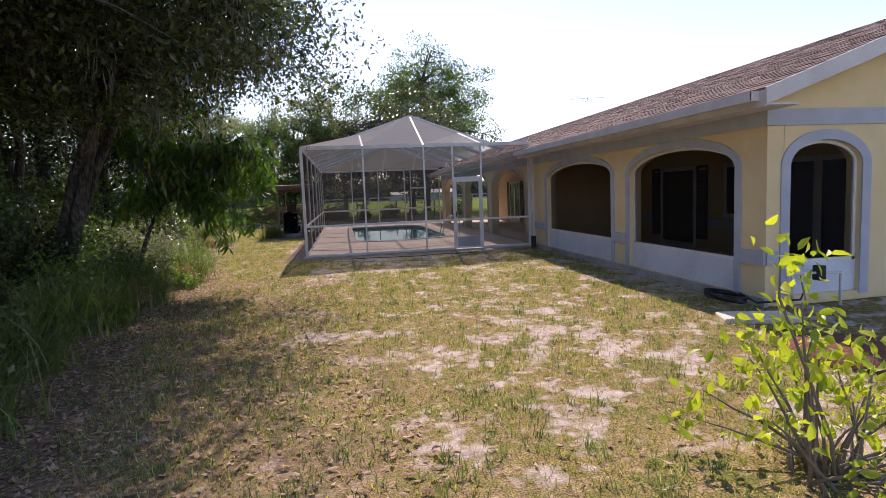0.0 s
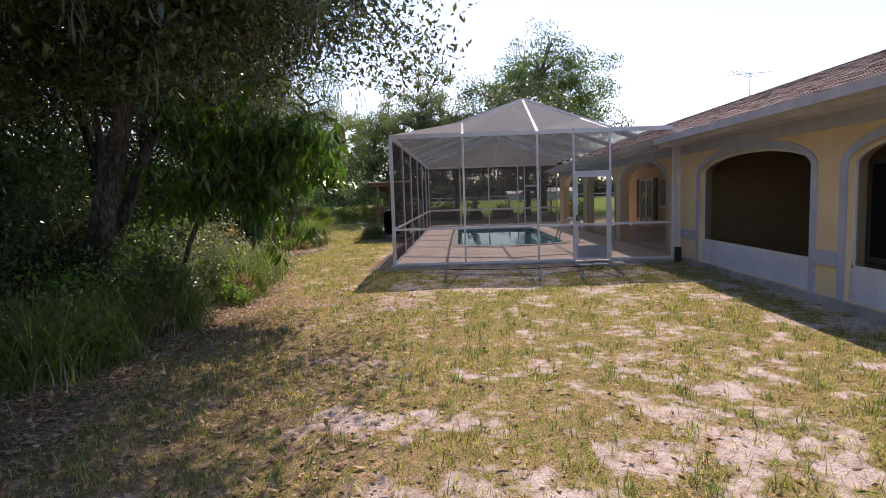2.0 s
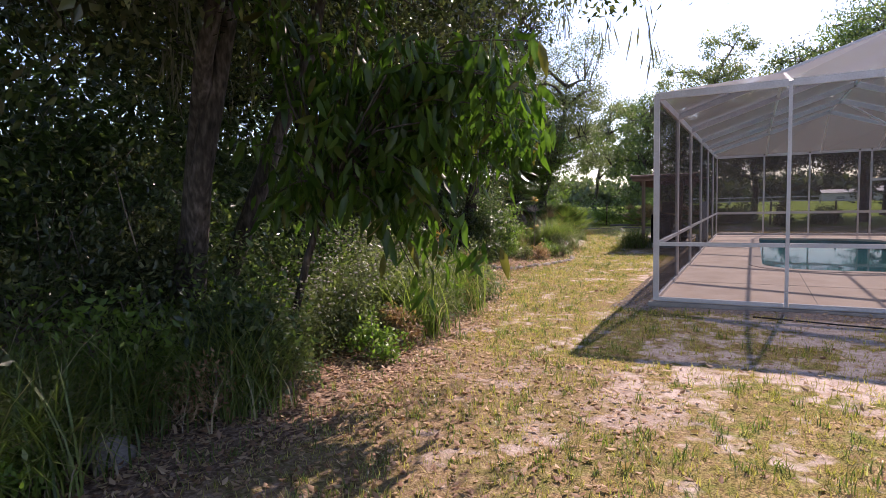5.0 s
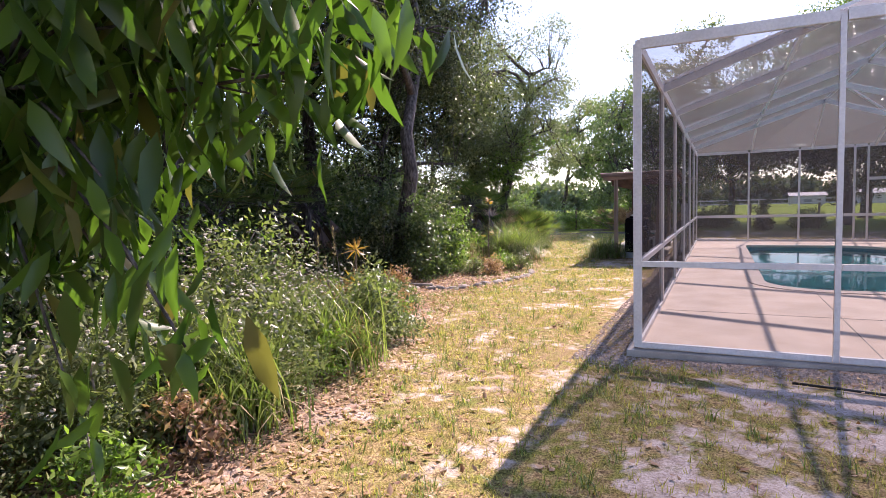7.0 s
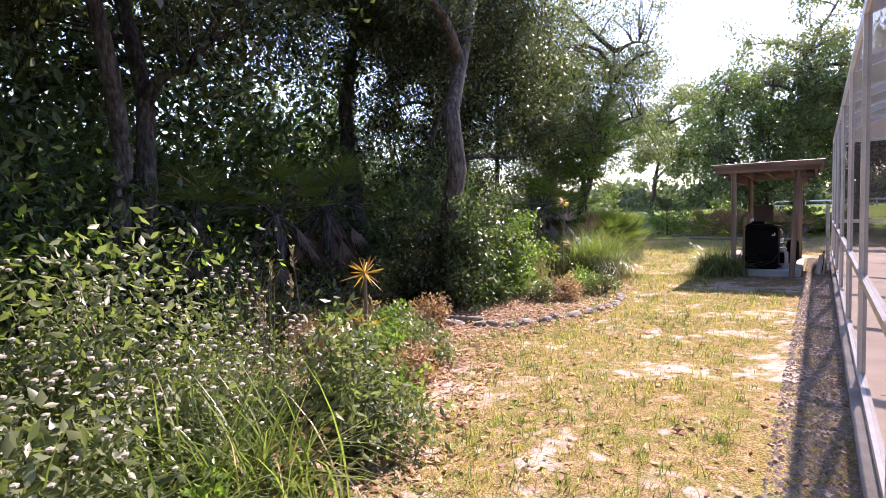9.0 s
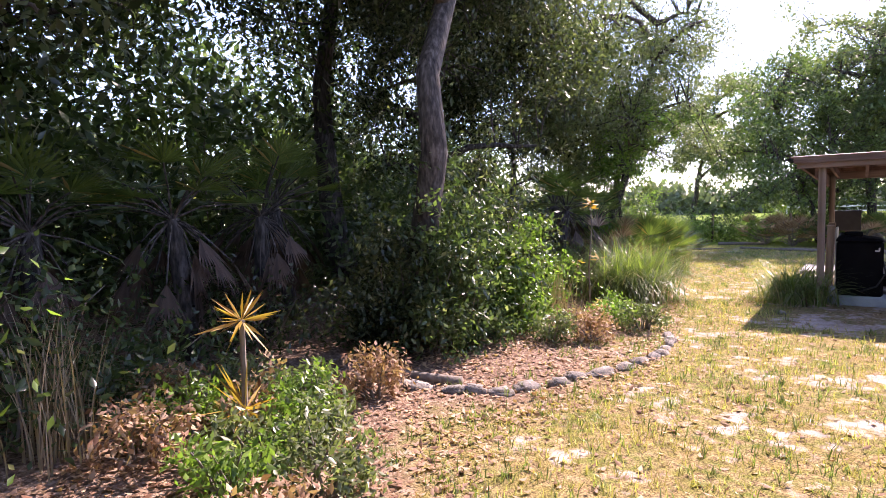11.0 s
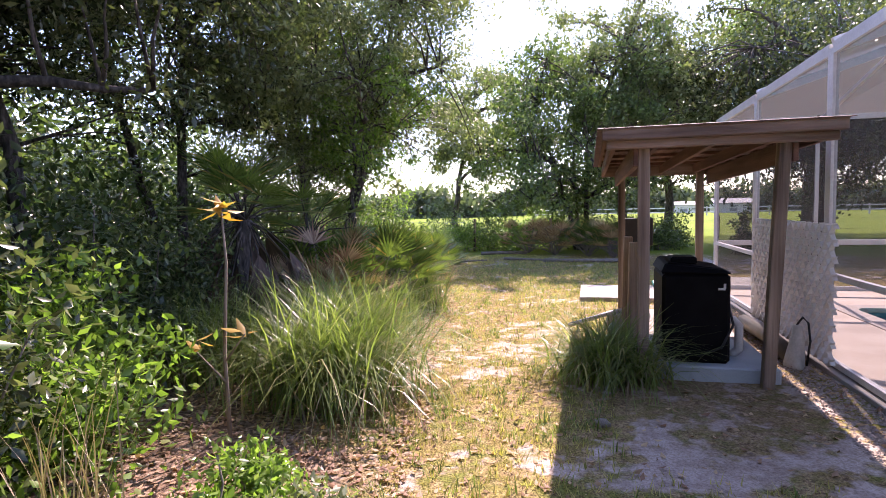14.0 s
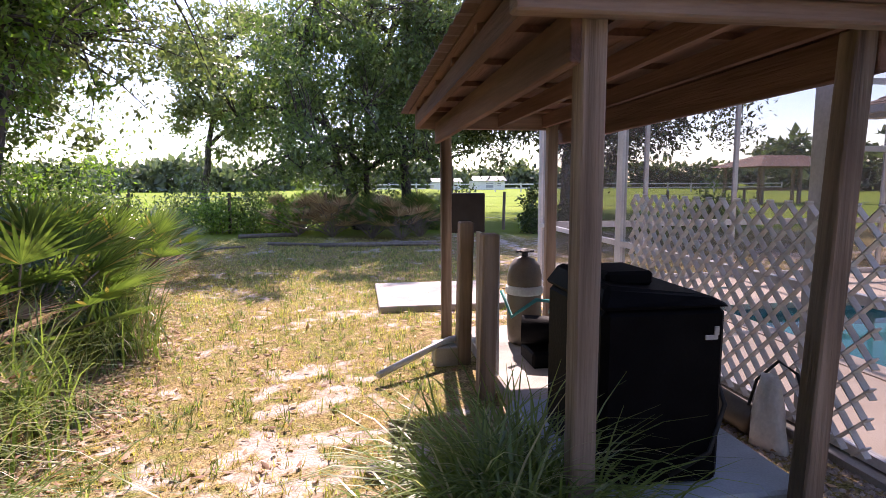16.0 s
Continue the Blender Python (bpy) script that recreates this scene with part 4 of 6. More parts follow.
for x, y, lx in ((SX0, SY0, 0.0), (SX1, SY0, -0.10), (SX0, SY1, 0.0), (SX1 - 0.05, SY1, 0.0)):
    part("post", Mesh().bar((x + lx, y, -0.15), (x, y, 2.10), 0.10, 0.10, (0, 1, 0)), WOOD, shed, bevel=0.008)
part("front_beam", Mesh().box(-2.14, -0.30, SY0 - 0.14, SY0 - 0.055, 2.085, 2.165), WOOD_Y, shed, bevel=0.008)
part("back_beam", Mesh().box(-2.1, -0.34, SY1 + 0.055, SY1 + 0.12, 2.02, 2.205), WOOD_Y, shed, bevel=0.008)
for x in (-2.08, SX0 + 0.1, -1.25, SX1 - 0.12, -0.38):
    part("joist", Mesh().bar((x, SY0 - 0.05, 2.15), (x, SY1 + 0.05, 2.10), 0.045, 0.12), WOOD_D, shed)
for y in (10.7, 11.4, 12.1, 12.8, 13.4):
    part("purlin", Mesh().bar((-2.12, y, 2.225 - 0.014 * (y - 10)), (-0.32, y, 2.225 - 0.014 * (y - 10)), 0.07, 0.035), WOOD_D, shed)
cor = Mesh()
ny2, yb = 46, SY1 + 0.35
for k in range(ny2 + 1):
    y = SY0 - 0.22 + (yb - SY0 + 0.22) * k / ny2
    z = 2.262 - 0.014 * (y - 10) + 0.015 * (k % 2)
    cor.v += [(-2.22, y, z - 0.008), (-0.22, y, z - 0.008), (-0.22, y, z), (-2.22, y, z)]
    n = 4 * k
    if k:
        cor.f += [(n - 4 + a, n - 4 + (a + 1) % 4, n + (a + 1) % 4, n + a) for a in range(4)]
cor.f += [(3, 2, 1, 0), (n, n + 1, n + 2, n + 3)]
for k in range(9):
    xa = -2.15 + k * 0.212
    part("roof_board", Mesh().hexa([(xa + dx, y, 2.243 - 0.014 * (y - 10) + dz) for dz in (0.0, 0.014) for dx, y in ((0, SY0 - 0.04), (0.205, SY0 - 0.04), (0.205, SY1 + 0.25), (0, SY1 + 0.25))]), WOOD_D, shed)
for x in (SX0 - 0.075, SX1 + 0.075):
    part("side_beam", Mesh().bar((x, SY0 - 0.05, 2.03), (x, SY1 + 0.1, 1.98), 0.045, 0.20), WOOD_D, shed, bevel=0.006)
part("roof_sheet", cor, ROOF_SHEET, shed)
part("front_fascia", Mesh().box(-2.18, -0.26, SY0 - 0.20, SY0 - 0.145, 2.16, 2.262), WOOD_Y, shed, bevel=0.008)

heater_pad = tagged(part("heater_pad", Mesh().box(-1.74, -0.62, 10.18, 11.45, -0.15, 0.08), PAD_BLUE, bevel=0.015), "grey-blue concrete pad under the heater", "concrete pad")
heater = thing("pool_heater", "large black pool heater cabinet with a rounded lid", "pool heater", (-1.4, 10.6, 0.08))
part("cabinet", Mesh().box(-1.62, -1.02, 10.3, 11.05, 0.08, 0.93), BLACK, heater, bevel=0.03)
part("lid", Mesh().hexa([(-1.64, 10.28, 0.93), (-1.0, 10.28, 0.93), (-1.0, 11.07, 0.93), (-1.64, 11.07, 0.93), (-1.58, 10.36, 1.03), (-1.06, 10.36, 0.97), (-1.06, 11.0, 0.97), (-1.58, 11.0, 1.05)]), BLACK, heater, bevel=0.02)
part("exhaust_cap", Mesh().box(-1.52, -1.28, 10.5, 10.82, 1.0, 1.07), BLACK, heater, bevel=0.015)
part("badge", Mesh().box(-1.13, -1.07, 10.292, 10.3, 0.78, 0.80).box(-1.085, -1.065, 10.292, 10.3, 0.80, 0.84), PVC, heater, "small white badge")
part("cord", Mesh().tube([(-1.02, 10.4, 0.62), (-0.99, 10.33, 0.45), (-1.1, 10.27, 0.25), (-1.3, 10.26, 0.16)], [0.012] * 4, 6), RUBBER, heater, smooth=True)
hp = thing("heater_pipe", "white plastic pipe elbow beside the heater", "pipe", (-0.9, 10.6, 0.1))
part("pipe", Mesh().tube([(-1.04, 10.6, 0.45), (-0.93, 10.6, 0.45), (-0.88, 10.6, 0.40), (-0.88, 10.6, 0.16), (-0.92, 10.65, 0.1), (-1.0, 10.9, 0.1)], [0.04] * 6, 10), PVC, hp, smooth=True)

pump_pad = tagged(part("pump_slab", Mesh().box(-1.66, -0.6, 11.4, 13.55, -0.15, 0.03), CONCRETE, bevel=0.01), "weathered concrete slab under the pump", "concrete pad")
tank = thing("sand_filter", "olive-brown sand filter tank with a domed top", "pool filter", (-1.2, 12.9, 0.03))
part("tank", Mesh().lathe(-1.2, 12.9, [(0.12, 0.03), (0.145, 0.06), (0.155, 0.2), (0.155, 0.5), (0.145, 0.53), (0.155, 0.56), (0.155, 0.66), (0.135, 0.75), (0.09, 0.81), (0.03, 0.83)], 28), TANK, tank, smooth=True)
part("band", Mesh().lathe(-1.2, 12.9, [(0.157, 0.49), (0.172, 0.505), (0.172, 0.555), (0.157, 0.57)], 28), PVC, tank, "pale clamp band")
part("valve_knob", Mesh().lathe(-1.2, 12.9, [(0.03, 0.83), (0.03, 0.86), (0.05, 0.88), (0.02, 0.90)], 12).box(-1.28, -1.12, 12.88, 12.92, 0.865, 0.885), RUBBER, tank)
pump = thing("pool_pump", "black pool pump with a white union and wires", "pump", (-1.1, 12.3, 0.03))
part("motor", Mesh().tube([(-1.35, 12.45, 0.28), (-0.85, 12.25, 0.28)], [0.12, 0.12], 14), BLACK, pump, smooth=True)
part("basket", Mesh().lathe(-0.82, 12.2, [(0.1, 0.1), (0.13, 0.15), (0.13, 0.5), (0.1, 0.56), (0.02, 0.6)], 16), BLACK, pump, smooth=True)
part("foot", Mesh().box(-1.35, -0.75, 12.15, 12.5, 0.03, 0.16), BLACK, pump, bevel=0.02)
part("union", Mesh().tube([(-0.98, 12.12, 0.36), (-0.98, 12.02, 0.36)], [0.05, 0.05], 12), PVC, pump, "white union nut")
part("wire", Mesh().tube([(-1.15, 12.35, 0.4), (-1.0, 12.2, 0.5), (-0.9, 12.1, 0.42), (-0.8, 12.15, 0.5)], [0.008] * 4, 5), RUBBER, pump)
part("hose", Mesh().tube([(-1.45, 12.75, 0.55), (-1.4, 12.6, 0.35), (-1.2, 12.55, 0.5), (-1.0, 12.7, 0.45), (-0.95, 12.9, 0.3)], [0.018] * 5, 8), TEAL, pump, "teal hose", smooth=True)
for nm, x, y, h in (("short_post", -1.78, 11.95, 1.13), ("short_post", -1.80, 12.75, 1.16)):
    tagged(part(nm, Mesh().bar((x, y, -0.15), (x + 0.03, y, h), 0.12, 0.14, (0, 1, 0)), WOOD, bevel=0.01), "short weathered wooden post beside the pump", "post", "short posts")
tagged(part("wall_board", Mesh().box(-1.69, -1.66, 12.0, 12.72, 0.05, 1.08), PVC, bevel=0.004), "grey-white board standing between short posts", "board")
sw = thing("electrical_box", "dark grey electrical box on a post", "electrical box", (-1.55, 14.1, 0))
part("post", Mesh().bar((-1.55, 14.15, -0.15), (-1.55, 14.15, 1.2), 0.09, 0.09, (0, 1, 0)), WOOD, sw)
part("cabinet", Mesh().box(-1.78, -1.32, 14.0, 14.1, 0.95, 1.38), RUBBER, sw, bevel=0.01)
pp = thing("plastic_pipe", "old white plastic pipe on a concrete block", "pipe", (-2.1, 12.6, 0))
part("pipe", Mesh().tube([(-2.55, 12.3, 0.0), (-2.0, 12.75, 0.10), (-1.9, 12.8, 0.12), (-1.75, 12.85, 0.12)], [0.03] * 4, 8), PVC, pp, smooth=True)
part("block", Mesh().box(-2.05, -1.85, 12.68, 12.95, -0.1, 0.08), CONCRETE, pp, bevel=0.01)
for x0, x1, y0, y1 in ((-2.45, -0.75, 14.75, 16.4), (0.1, 1.3, 16.6, 18.0)):
    tagged(part("concrete_slab", Mesh().box(x0, x1, y0, y1, -0.15, 0.0), CONCRETE, bevel=0.01), "pale weathered concrete slab in the grass", "concrete slab", "slabs in the lawn")

# lattice leaning on the cage
lat = thing("lattice_panel", "white vinyl lattice panel beside the pool cage", "lattice", (-0.16, 11.7, 0))
LY0, LY1, LZ0, LZ1 = 10.36, 12.95, 0.08, 1.38
for sgn, xx in ((1, -0.155), (-1, -0.163)):
    c = -2.0
    while c < 4.2:
        # line z = LZ0 + sgn*(y - LY0) + offset, clipped to the panel
        off = c if sgn > 0 else c + (LZ1 - LZ0)
        ys = []
        for z in (LZ0, LZ1):
            ys.append(LY0 + sgn * (z - LZ0 - off) if sgn > 0 else LY0 + (off - (z - LZ0)))
        ya, yc = sorted(ys)
        ya, yc = max(ya, LY0), min(yc, LY1)
        if yc - ya > 0.04:
            f = lambda y: LZ0 + off + sgn * (y - LY0)
            part("slat", Mesh().bar((xx, ya, f(ya)), (xx, yc, f(yc)), 0.008, 0.042, (1, 0, 0)), LATTICE, lat)
        c += 0.155
sack = thing("white_sack", "white translucent sack with a dark hoop by the cage", "sack", (-0.3, 10.85, -0.05))
bmk = Mesh()
for i in range(9):
    s = i / 8
    for k in range(12):
        w = 2 * math.pi * k / 12
        r = 0.125 * (1 - 0.55 * s ** 1.5) * (1 + 0.12 * math.sin(3 * w + 4 * s))
        bmk.v.append((-0.31 + 0.05 * s + r * 0.7 * math.cos(w), 10.85 + 0.1 * s + r * math.sin(w), -0.06 + 0.40 * s))
for i in range(8):
    for k in range(12):
        bmk.f.append((i * 12 + k, i * 12 + (k + 1) % 12, i * 12 + 12 + (k + 1) % 12, i * 12 + 12 + k))
bmk.f += [tuple(reversed(range(12))), tuple(96 + k for k in range(12))]
part("bag", bmk, BAG, sack, smooth=True)
part("hoop", Mesh().tube([(-0.26, 10.68, 0.0), (-0.23, 10.69, 0.24), (-0.22, 10.78, 0.40), (-0.22, 10.93, 0.43), (-0.27, 11.04, 0.28), (-0.3, 11.08, 0.05)], [0.01] * 6, 6), RUBBER, sack, "dark hoop", smooth=True)
tagged(part("drain_pipe", Mesh().tube([(-0.3, 11.0, 0.02), (-0.27, 11.9, 0.03), (-0.3, 12.8, 0.02)], [0.09, 0.09, 0.09], 12), TANK, smooth=True), "grey-brown pipe lying along the cage base", "pipe")

# ---- woods ----
G = lambda x, y: (x, y, float(level(x, y)))
tree("oak_tree", "tall live oak with hanging moss at the lawn edge", G(-4.3, -5.1), 9.5, 5.0, 0.2, 1, 86000, 0.11, centre=(-2.5, -5.3, 5.9), squash=0.7, clumps=600, moss=110, low=0.3, gaps=0.85, stems=3, east=1.2)
tree("oak_tree", "dark live oak with leaning trunk in the woods", G(-6.0, -8.8), 9.5, 4.9, 0.26, 2, 58000, 0.13, centre=(-3.8, -8.4, 5.9), squash=0.7, clumps=420, moss=50, low=0.25, gaps=0.95, east=1.2)
tree("oak_tree", "thick-trunked live oak over the planting bed", G(-5.5, 4.85), 10.5, 4.0, 0.19, 3, 76000, 0.085, centre=(-6.0, 6.2, 6.6), east=-4.6, clumps=420, moss=20, low=0.3, gaps=0.7)
tree("oak_tree", "live oak behind the bright shrubs", G(-8.2, 9.6), 9.6, 3.6, 0.18, 14, 60000, 0.1, centre=(-7.9, 9.3, 5.4), squash=1.1, clumps=380, low=0.2, gaps=0.75, stems=2, east=-5.7)
tree("oak_tree", "grey-green oak behind the palmettos", G(-8.6, 12.6), 8.2, 3.2, 0.16, 29, 40000, 0.1, mat=PALE_LEAF, centre=(-8.2, 12.6, 5.0), squash=1.0, clumps=280, low=0.2, gaps=0.75, stems=2, east=-5.8)
tree("oak_tree", "live oak over the shaded understory", G(-7.2, 0.2), 10, 4.6, 0.24, 4, 52000, 0.13, centre=(-7.2, 0.2, 6.2), clumps=320, moss=30, low=0.25, gaps=0.7, stems=2)
tree("oak_tree", "broad live oak deep in the woods", G(-9.5, 7.5), 11, 5.0, 0.28, 5, 38000, 0.15, clumps=320, moss=20, low=0.25, gaps=0.7)
tree("oak_tree", "grey-green oak at the edge of the woods", G(-7.6, 15.4), 8.8, 3.5, 0.16, 6, 60000, 0.09, mat=PALE_LEAF, centre=(-6.7, 15.2, 5.1), clumps=360, low=0.25, stems=3, squash=1.0, gaps=0.7, east=-4.2)
tree("oak_tree", "grey-green oak at the edge of the woods", G(-8.6, 17.5), 7.6, 2.8, 0.14, 8, 24000, 0.13, mat=PALE_LEAF, clumps=240, low=0.15, squash=1.2)
tree("oak_tree", "broad live oak deep in the woods", G(-12, -6), 12, 5.5, 0.3, 9, 14000, 0.25, clumps=220, low=0.2, gaps=0.5)
tree("oak_tree", "broad live oak deep in the woods", G(-13, 2), 12, 5.5, 0.3, 10, 14000, 0.25, clumps=240, low=0.2, gaps=0.7)
tree("oak_tree", "dark live oak beside the lawn", G(-5.5, -13.4), 9.0, 4.2, 0.24, 12, 22000, 0.18, centre=(-4.6, -13.2, 5.4), clumps=240, moss=30, gaps=0.9)
tree("oak_tree", "many-stemmed oak at the pasture fence", G(-2.5, 26.9), 8.2, 4.2, 0.19, 21, 32000, 0.165, centre=(-3.0, 26.2, 4.0), clumps=300, low=0.05, stems=3, squash=0.95, mat=HAZY_FENCE_LEAF)
tree("oak_tree", "airy grey-green oak at the pasture fence", G(-8.2, 31), 10.0, 3.4, 0.18, 22, 20000, 0.19, mat=PALE_LEAF, centre=(-7.4, 31, 5.4), clumps=180, low=0.3, squash=1.1, gaps=0.45)
tree("oak_tree", "tall airy oak at the pasture fence", G(-0.9, 28.0), 10.8, 4.2, 0.2, 26, 28000, 0.18, mat=PALE_LEAF, clumps=190, low=0.35, squash=1.0, gaps=0.4)
tree("oak_tree", "large dark oak behind the pool cage", G(6.7, 30), 9.8, 6.2, 0.3, 23, 42000, 0.22, centre=(6.4, 30, 5.4), clumps=420, low=0.26, moss=30, squash=0.7, gaps=0.95)
tree("oak_tree", "dark spreading oak behind the pool cage", G(1.2, 33), 8.6, 4.4, 0.24, 27, 26000, 0.2, centre=(1.0, 33, 5.0), clumps=300, low=0.26, squash=0.75, gaps=0.95)
tree("oak_tree", "tall oak behind the house", G(9.4, 40), 16.2, 7.4, 0.34, 24, 40000, 0.26, clumps=300, low=0.4, squash=0.8, mat=HAZY_FENCE_LEAF, gaps=0.5)
tree("young_oak", "slender young oak with fresh green leaves", G(-6.3, 14.3), 5.2, 1.5, 0.06, 28, 9000, 0.09, mat=BRIGHT_LEAF, clumps=90, low=0.3, squash=1.25, gaps=0.8)
# small tree with long drooping leaves near the lawn
rng = np.random.default_rng(31)
lo = thing("long_leaf_tree", "small tree with long drooping glossy leaves", "tree", G(-2.95, -4.9))
tr = Mesh()
tips = []
hub = (-2.3, -4.7, 1.7)
limb(tr, (-3.1, -4.8, -0.2), hub, 0.045, 0.035, rng, 6, 0.02)
for q in range(66):
    x = rng.uniform(-3.1, -0.3)
    e = (x, -4.55 + rng.normal(0, 0.28), rng.uniform(1.5, 3.6) if x < -1.1 else rng.uniform(1.95, 2.9))
    if q > 57:
        e = (-1.15 + rng.normal(0, 0.2), -4.9 + rng.normal(0, 0.22), rng.uniform(0.9, 1.75))
    tips += limb(tr, hub, e, 0.014, 0.004, rng, 7, 0.22, 6)[3:]
for e in ((-0.45, -4.35, 2.05), (-0.55, -4.2, 2.1), (-0.7, -4.3, 1.98), (-0.85, -4.4, 1.95), (-0.6, -4.45, 2.15), (-1.0, -4.2, 1.9)):
    tips += limb(tr, hub, e, 0.014, 0.004, rng, 7, 0.12, 6)[4:]
part("trunk", tr, BARK, lo, smooth=True)
tp = np.repeat(np.array(tips), 9, 0)
tp = tp + rng.normal(0, 0.10, tp.shape)
ax = unit(rng.normal(0, 0.42, tp.shape) + np.array([0, 0, -1.0]))
ln = rng.uniform(0.16, 0.30, len(tp))
part("crown", broad_leaves("crown", LONG_LEAF, tp, ax, unit(np.cross(ax, rng.normal(0, 1, tp.shape))), ln, ln * 0.26), LONG_LEAF, lo)

# understory along the edge, in rows that go back into the woods
rng = np.random.default_rng(41)
UND = "understory shrubs"
k = 0
for y in np.arange(-14.5, 21, 1.35):
    ex = float(np.interp(y, EDGE_Y, EDGE_X))
    for depth, r, h in ((0.95, 0.9, 1.15), (2.8, 1.3, 2.1), (4.8, 1.7, 3.4), (8.0, 2.7, 6.8)):
        if (-0.9 < y < 12.5 and depth < 2) or (0.5 < y < 7 and 4 < depth < 6):
            continue
        if 0.5 < y < 6.5 and 2 < depth < 4:
            h = 0.9
        x = ex - depth + rng.normal(0, 0.25)
        s = rng.uniform(0.8, 1.2)
        mat = (DEEP_LEAF, DEEP_LEAF, OAK_LEAF, BRIGHT_LEAF, PALE_LEAF)[int(rng.integers(0, 5))] if depth < 4 else DEEP_LEAF
        if -4.6 < y < 1.2 and depth < 2:
            mat = PALE_LEAF
        if 7 < y < 19 and depth < 4:
            mat = (DEEP_LEAF, PALE_LEAF)[k % 2]
        bush("shrub", "leafy green shrub at the edge of the woods" if depth < 2 else "dark leafy shrub under the oaks", G(x, y + rng.normal(0, 0.3)), r * s, h * s, 100 + k, 2000 if depth < 2 else 2000 if depth < 4 else 2000, 0.085 if depth < 4 else 0.14 if depth < 6 else 0.24, mat, clumps=65, group=UND, hollow=0.05)
        k += 1
for x, y, r, h, mat in ((-2.75, -5.5, 0.7, 1.35, DEEP_LEAF), (-4.4, -4.6, 0.8, 2.6, DEEP_LEAF), (-4.1, -5.6, 0.7, 2.2, OAK_LEAF), (-7.4, 18.2, 1.3, 4.6, BRIGHT_LEAF), (-6.6, 16.6, 0.9, 2.2, DEEP_LEAF), (-7.2, 14.2, 1.2, 4.8, PALE_LEAF), (-3.6, -1.6, 0.9, 1.55, PALE_LEAF), (-3.2, -3.2, 0.8, 1.2, PALE_LEAF), (-2.9, -0.6, 0.6, 0.8, PALE_LEAF), (-5.1, 5.05, 0.7, 2.9, DEEP_LEAF), (-5.0, 4.35, 0.6, 2.2, DEEP_LEAF), (-5.6, 4.15, 0.6, 1.8, OAK_LEAF), (-5.6, 5.9, 0.7, 3.2, OAK_LEAF), (-5.0, 6.0, 0.65, 1.5, BRIGHT_LEAF), (-5.3, 6.4, 0.8, 2.6, OAK_LEAF), (-6.6, 6.3, 1.0, 2.6, DEEP_LEAF), (-5.5, 7.3, 0.85, 1.35, BRIGHT_LEAF), (-6.3, 7.9, 0.9, 1.7, BRIGHT_LEAF), (-7.2, 10.2, 1.0, 1.6, DEEP_LEAF), (-6.6, 12.9, 0.9, 1.5, BRIGHT_LEAF), (-7.0, 15.4, 1.0, 2.2, BRIGHT_LEAF)):
    k += 1
    bush("shrub", "bright leafy shrub at the planting bed" if mat == BRIGHT_LEAF else "grey-green shrub with pale leaves at the lawn edge" if mat == PALE_LEAF else "dark leafy shrub round the oak trunk", G(x, y), r, h, 300 + k, 4600, 0.07 if mat == PALE_LEAF else 0.085, mat, clumps=90, group=UND, hollow=0.1)
for x, y in ((-3.1, -12), (-2.6, -8.2), (-2.9, -6.6), (-3.1, -2.6), (-2.4, -9.8), (-2.0, -11.5), (-5.0, 13.4), (-5.6, 15.0), (-2.5, -5.9), (-2.5, -3.0), (-2.75, -1.5), (-2.5, -7.4), (-4.9, 11.6), (-5.9, 9.3), (-6.3, 10.2), (-5.6, 11.2), (-2.9, -7.9), (-3.3, -7.2)):
    k += 1
    clump("grass_clump", "tall coarse green grass at the woods edge", G(x, y), 0.5, 0.95, 420, k, width=0.016, lean=0.9)
clump("grass_clump", "large arching grass clump beside the path", G(-4.55, 9.2), 0.75, 1.25, 1500, 501, width=0.016, lean=1.15)
clump("grass_clump", "large arching grass clump beside the path", G(-5.1, 10.4), 0.75, 1.2, 1000, 502, width=0.016, lean=1.1)
clump("grass_clump", "dark arching grass clump at the shelter post", G(-2.08, 10.15), 0.46, 0.8, 1000, 503, width=0.018, lean=1.25, mat=leaf_material("dark_border_grass", (0.08, 0.125, 0.035), (0.22, 0.28, 0.085), 0.45, 0.32, (0.42, 0.38, 0.24)))

# spiky plant and dry stalks in the bed
sp = thing("spiky_plant", "spiky plant with orange yellow leaves on a thin stem", "plant", G(-4.6, 1.6))
part("stem", Mesh().tube([(-4.6, 1.6, -0.1), (-4.6, 1.62, 0.4), (-4.57, 1.6, 0.85)], [0.025, 0.02, 0.02], 7), PALE_BARK, sp)
rng = np.random.default_rng(51)
for z, nn, ll in ((0.85, 40, 0.3), (0.25, 24, 0.35)):
    b = np.tile(np.array([[-4.57, 1.6, z]]), (nn, 1))
    ax = unit(rng.normal(0, 1, (nn, 3)) + np.array([0, 0, 0.35]))
    ln = ll * rng.uniform(0.6, 1.1, nn)
    part("leaf_rosette", flakes("leaf_rosette", BROMELIAD, b, ax, unit(np.cross(ax, rng.normal(0, 1, (nn, 3)))), ln, ln * 0 + 0.022), BROMELIAD, sp)
for x, y, cnt in ((-5.45, 0.75, 60), (-5.75, 0.95, 60), (-5.2, 6.2, 80), (-4.6, 6.6, 40)):
    k += 1
    clump("dry_stalk", "pale dry stalks standing in the bed", G(x, y), 0.3, 1.0, cnt, k, DRY_STALK, 0.012, 0.3, "dry stalks", "dry grass")
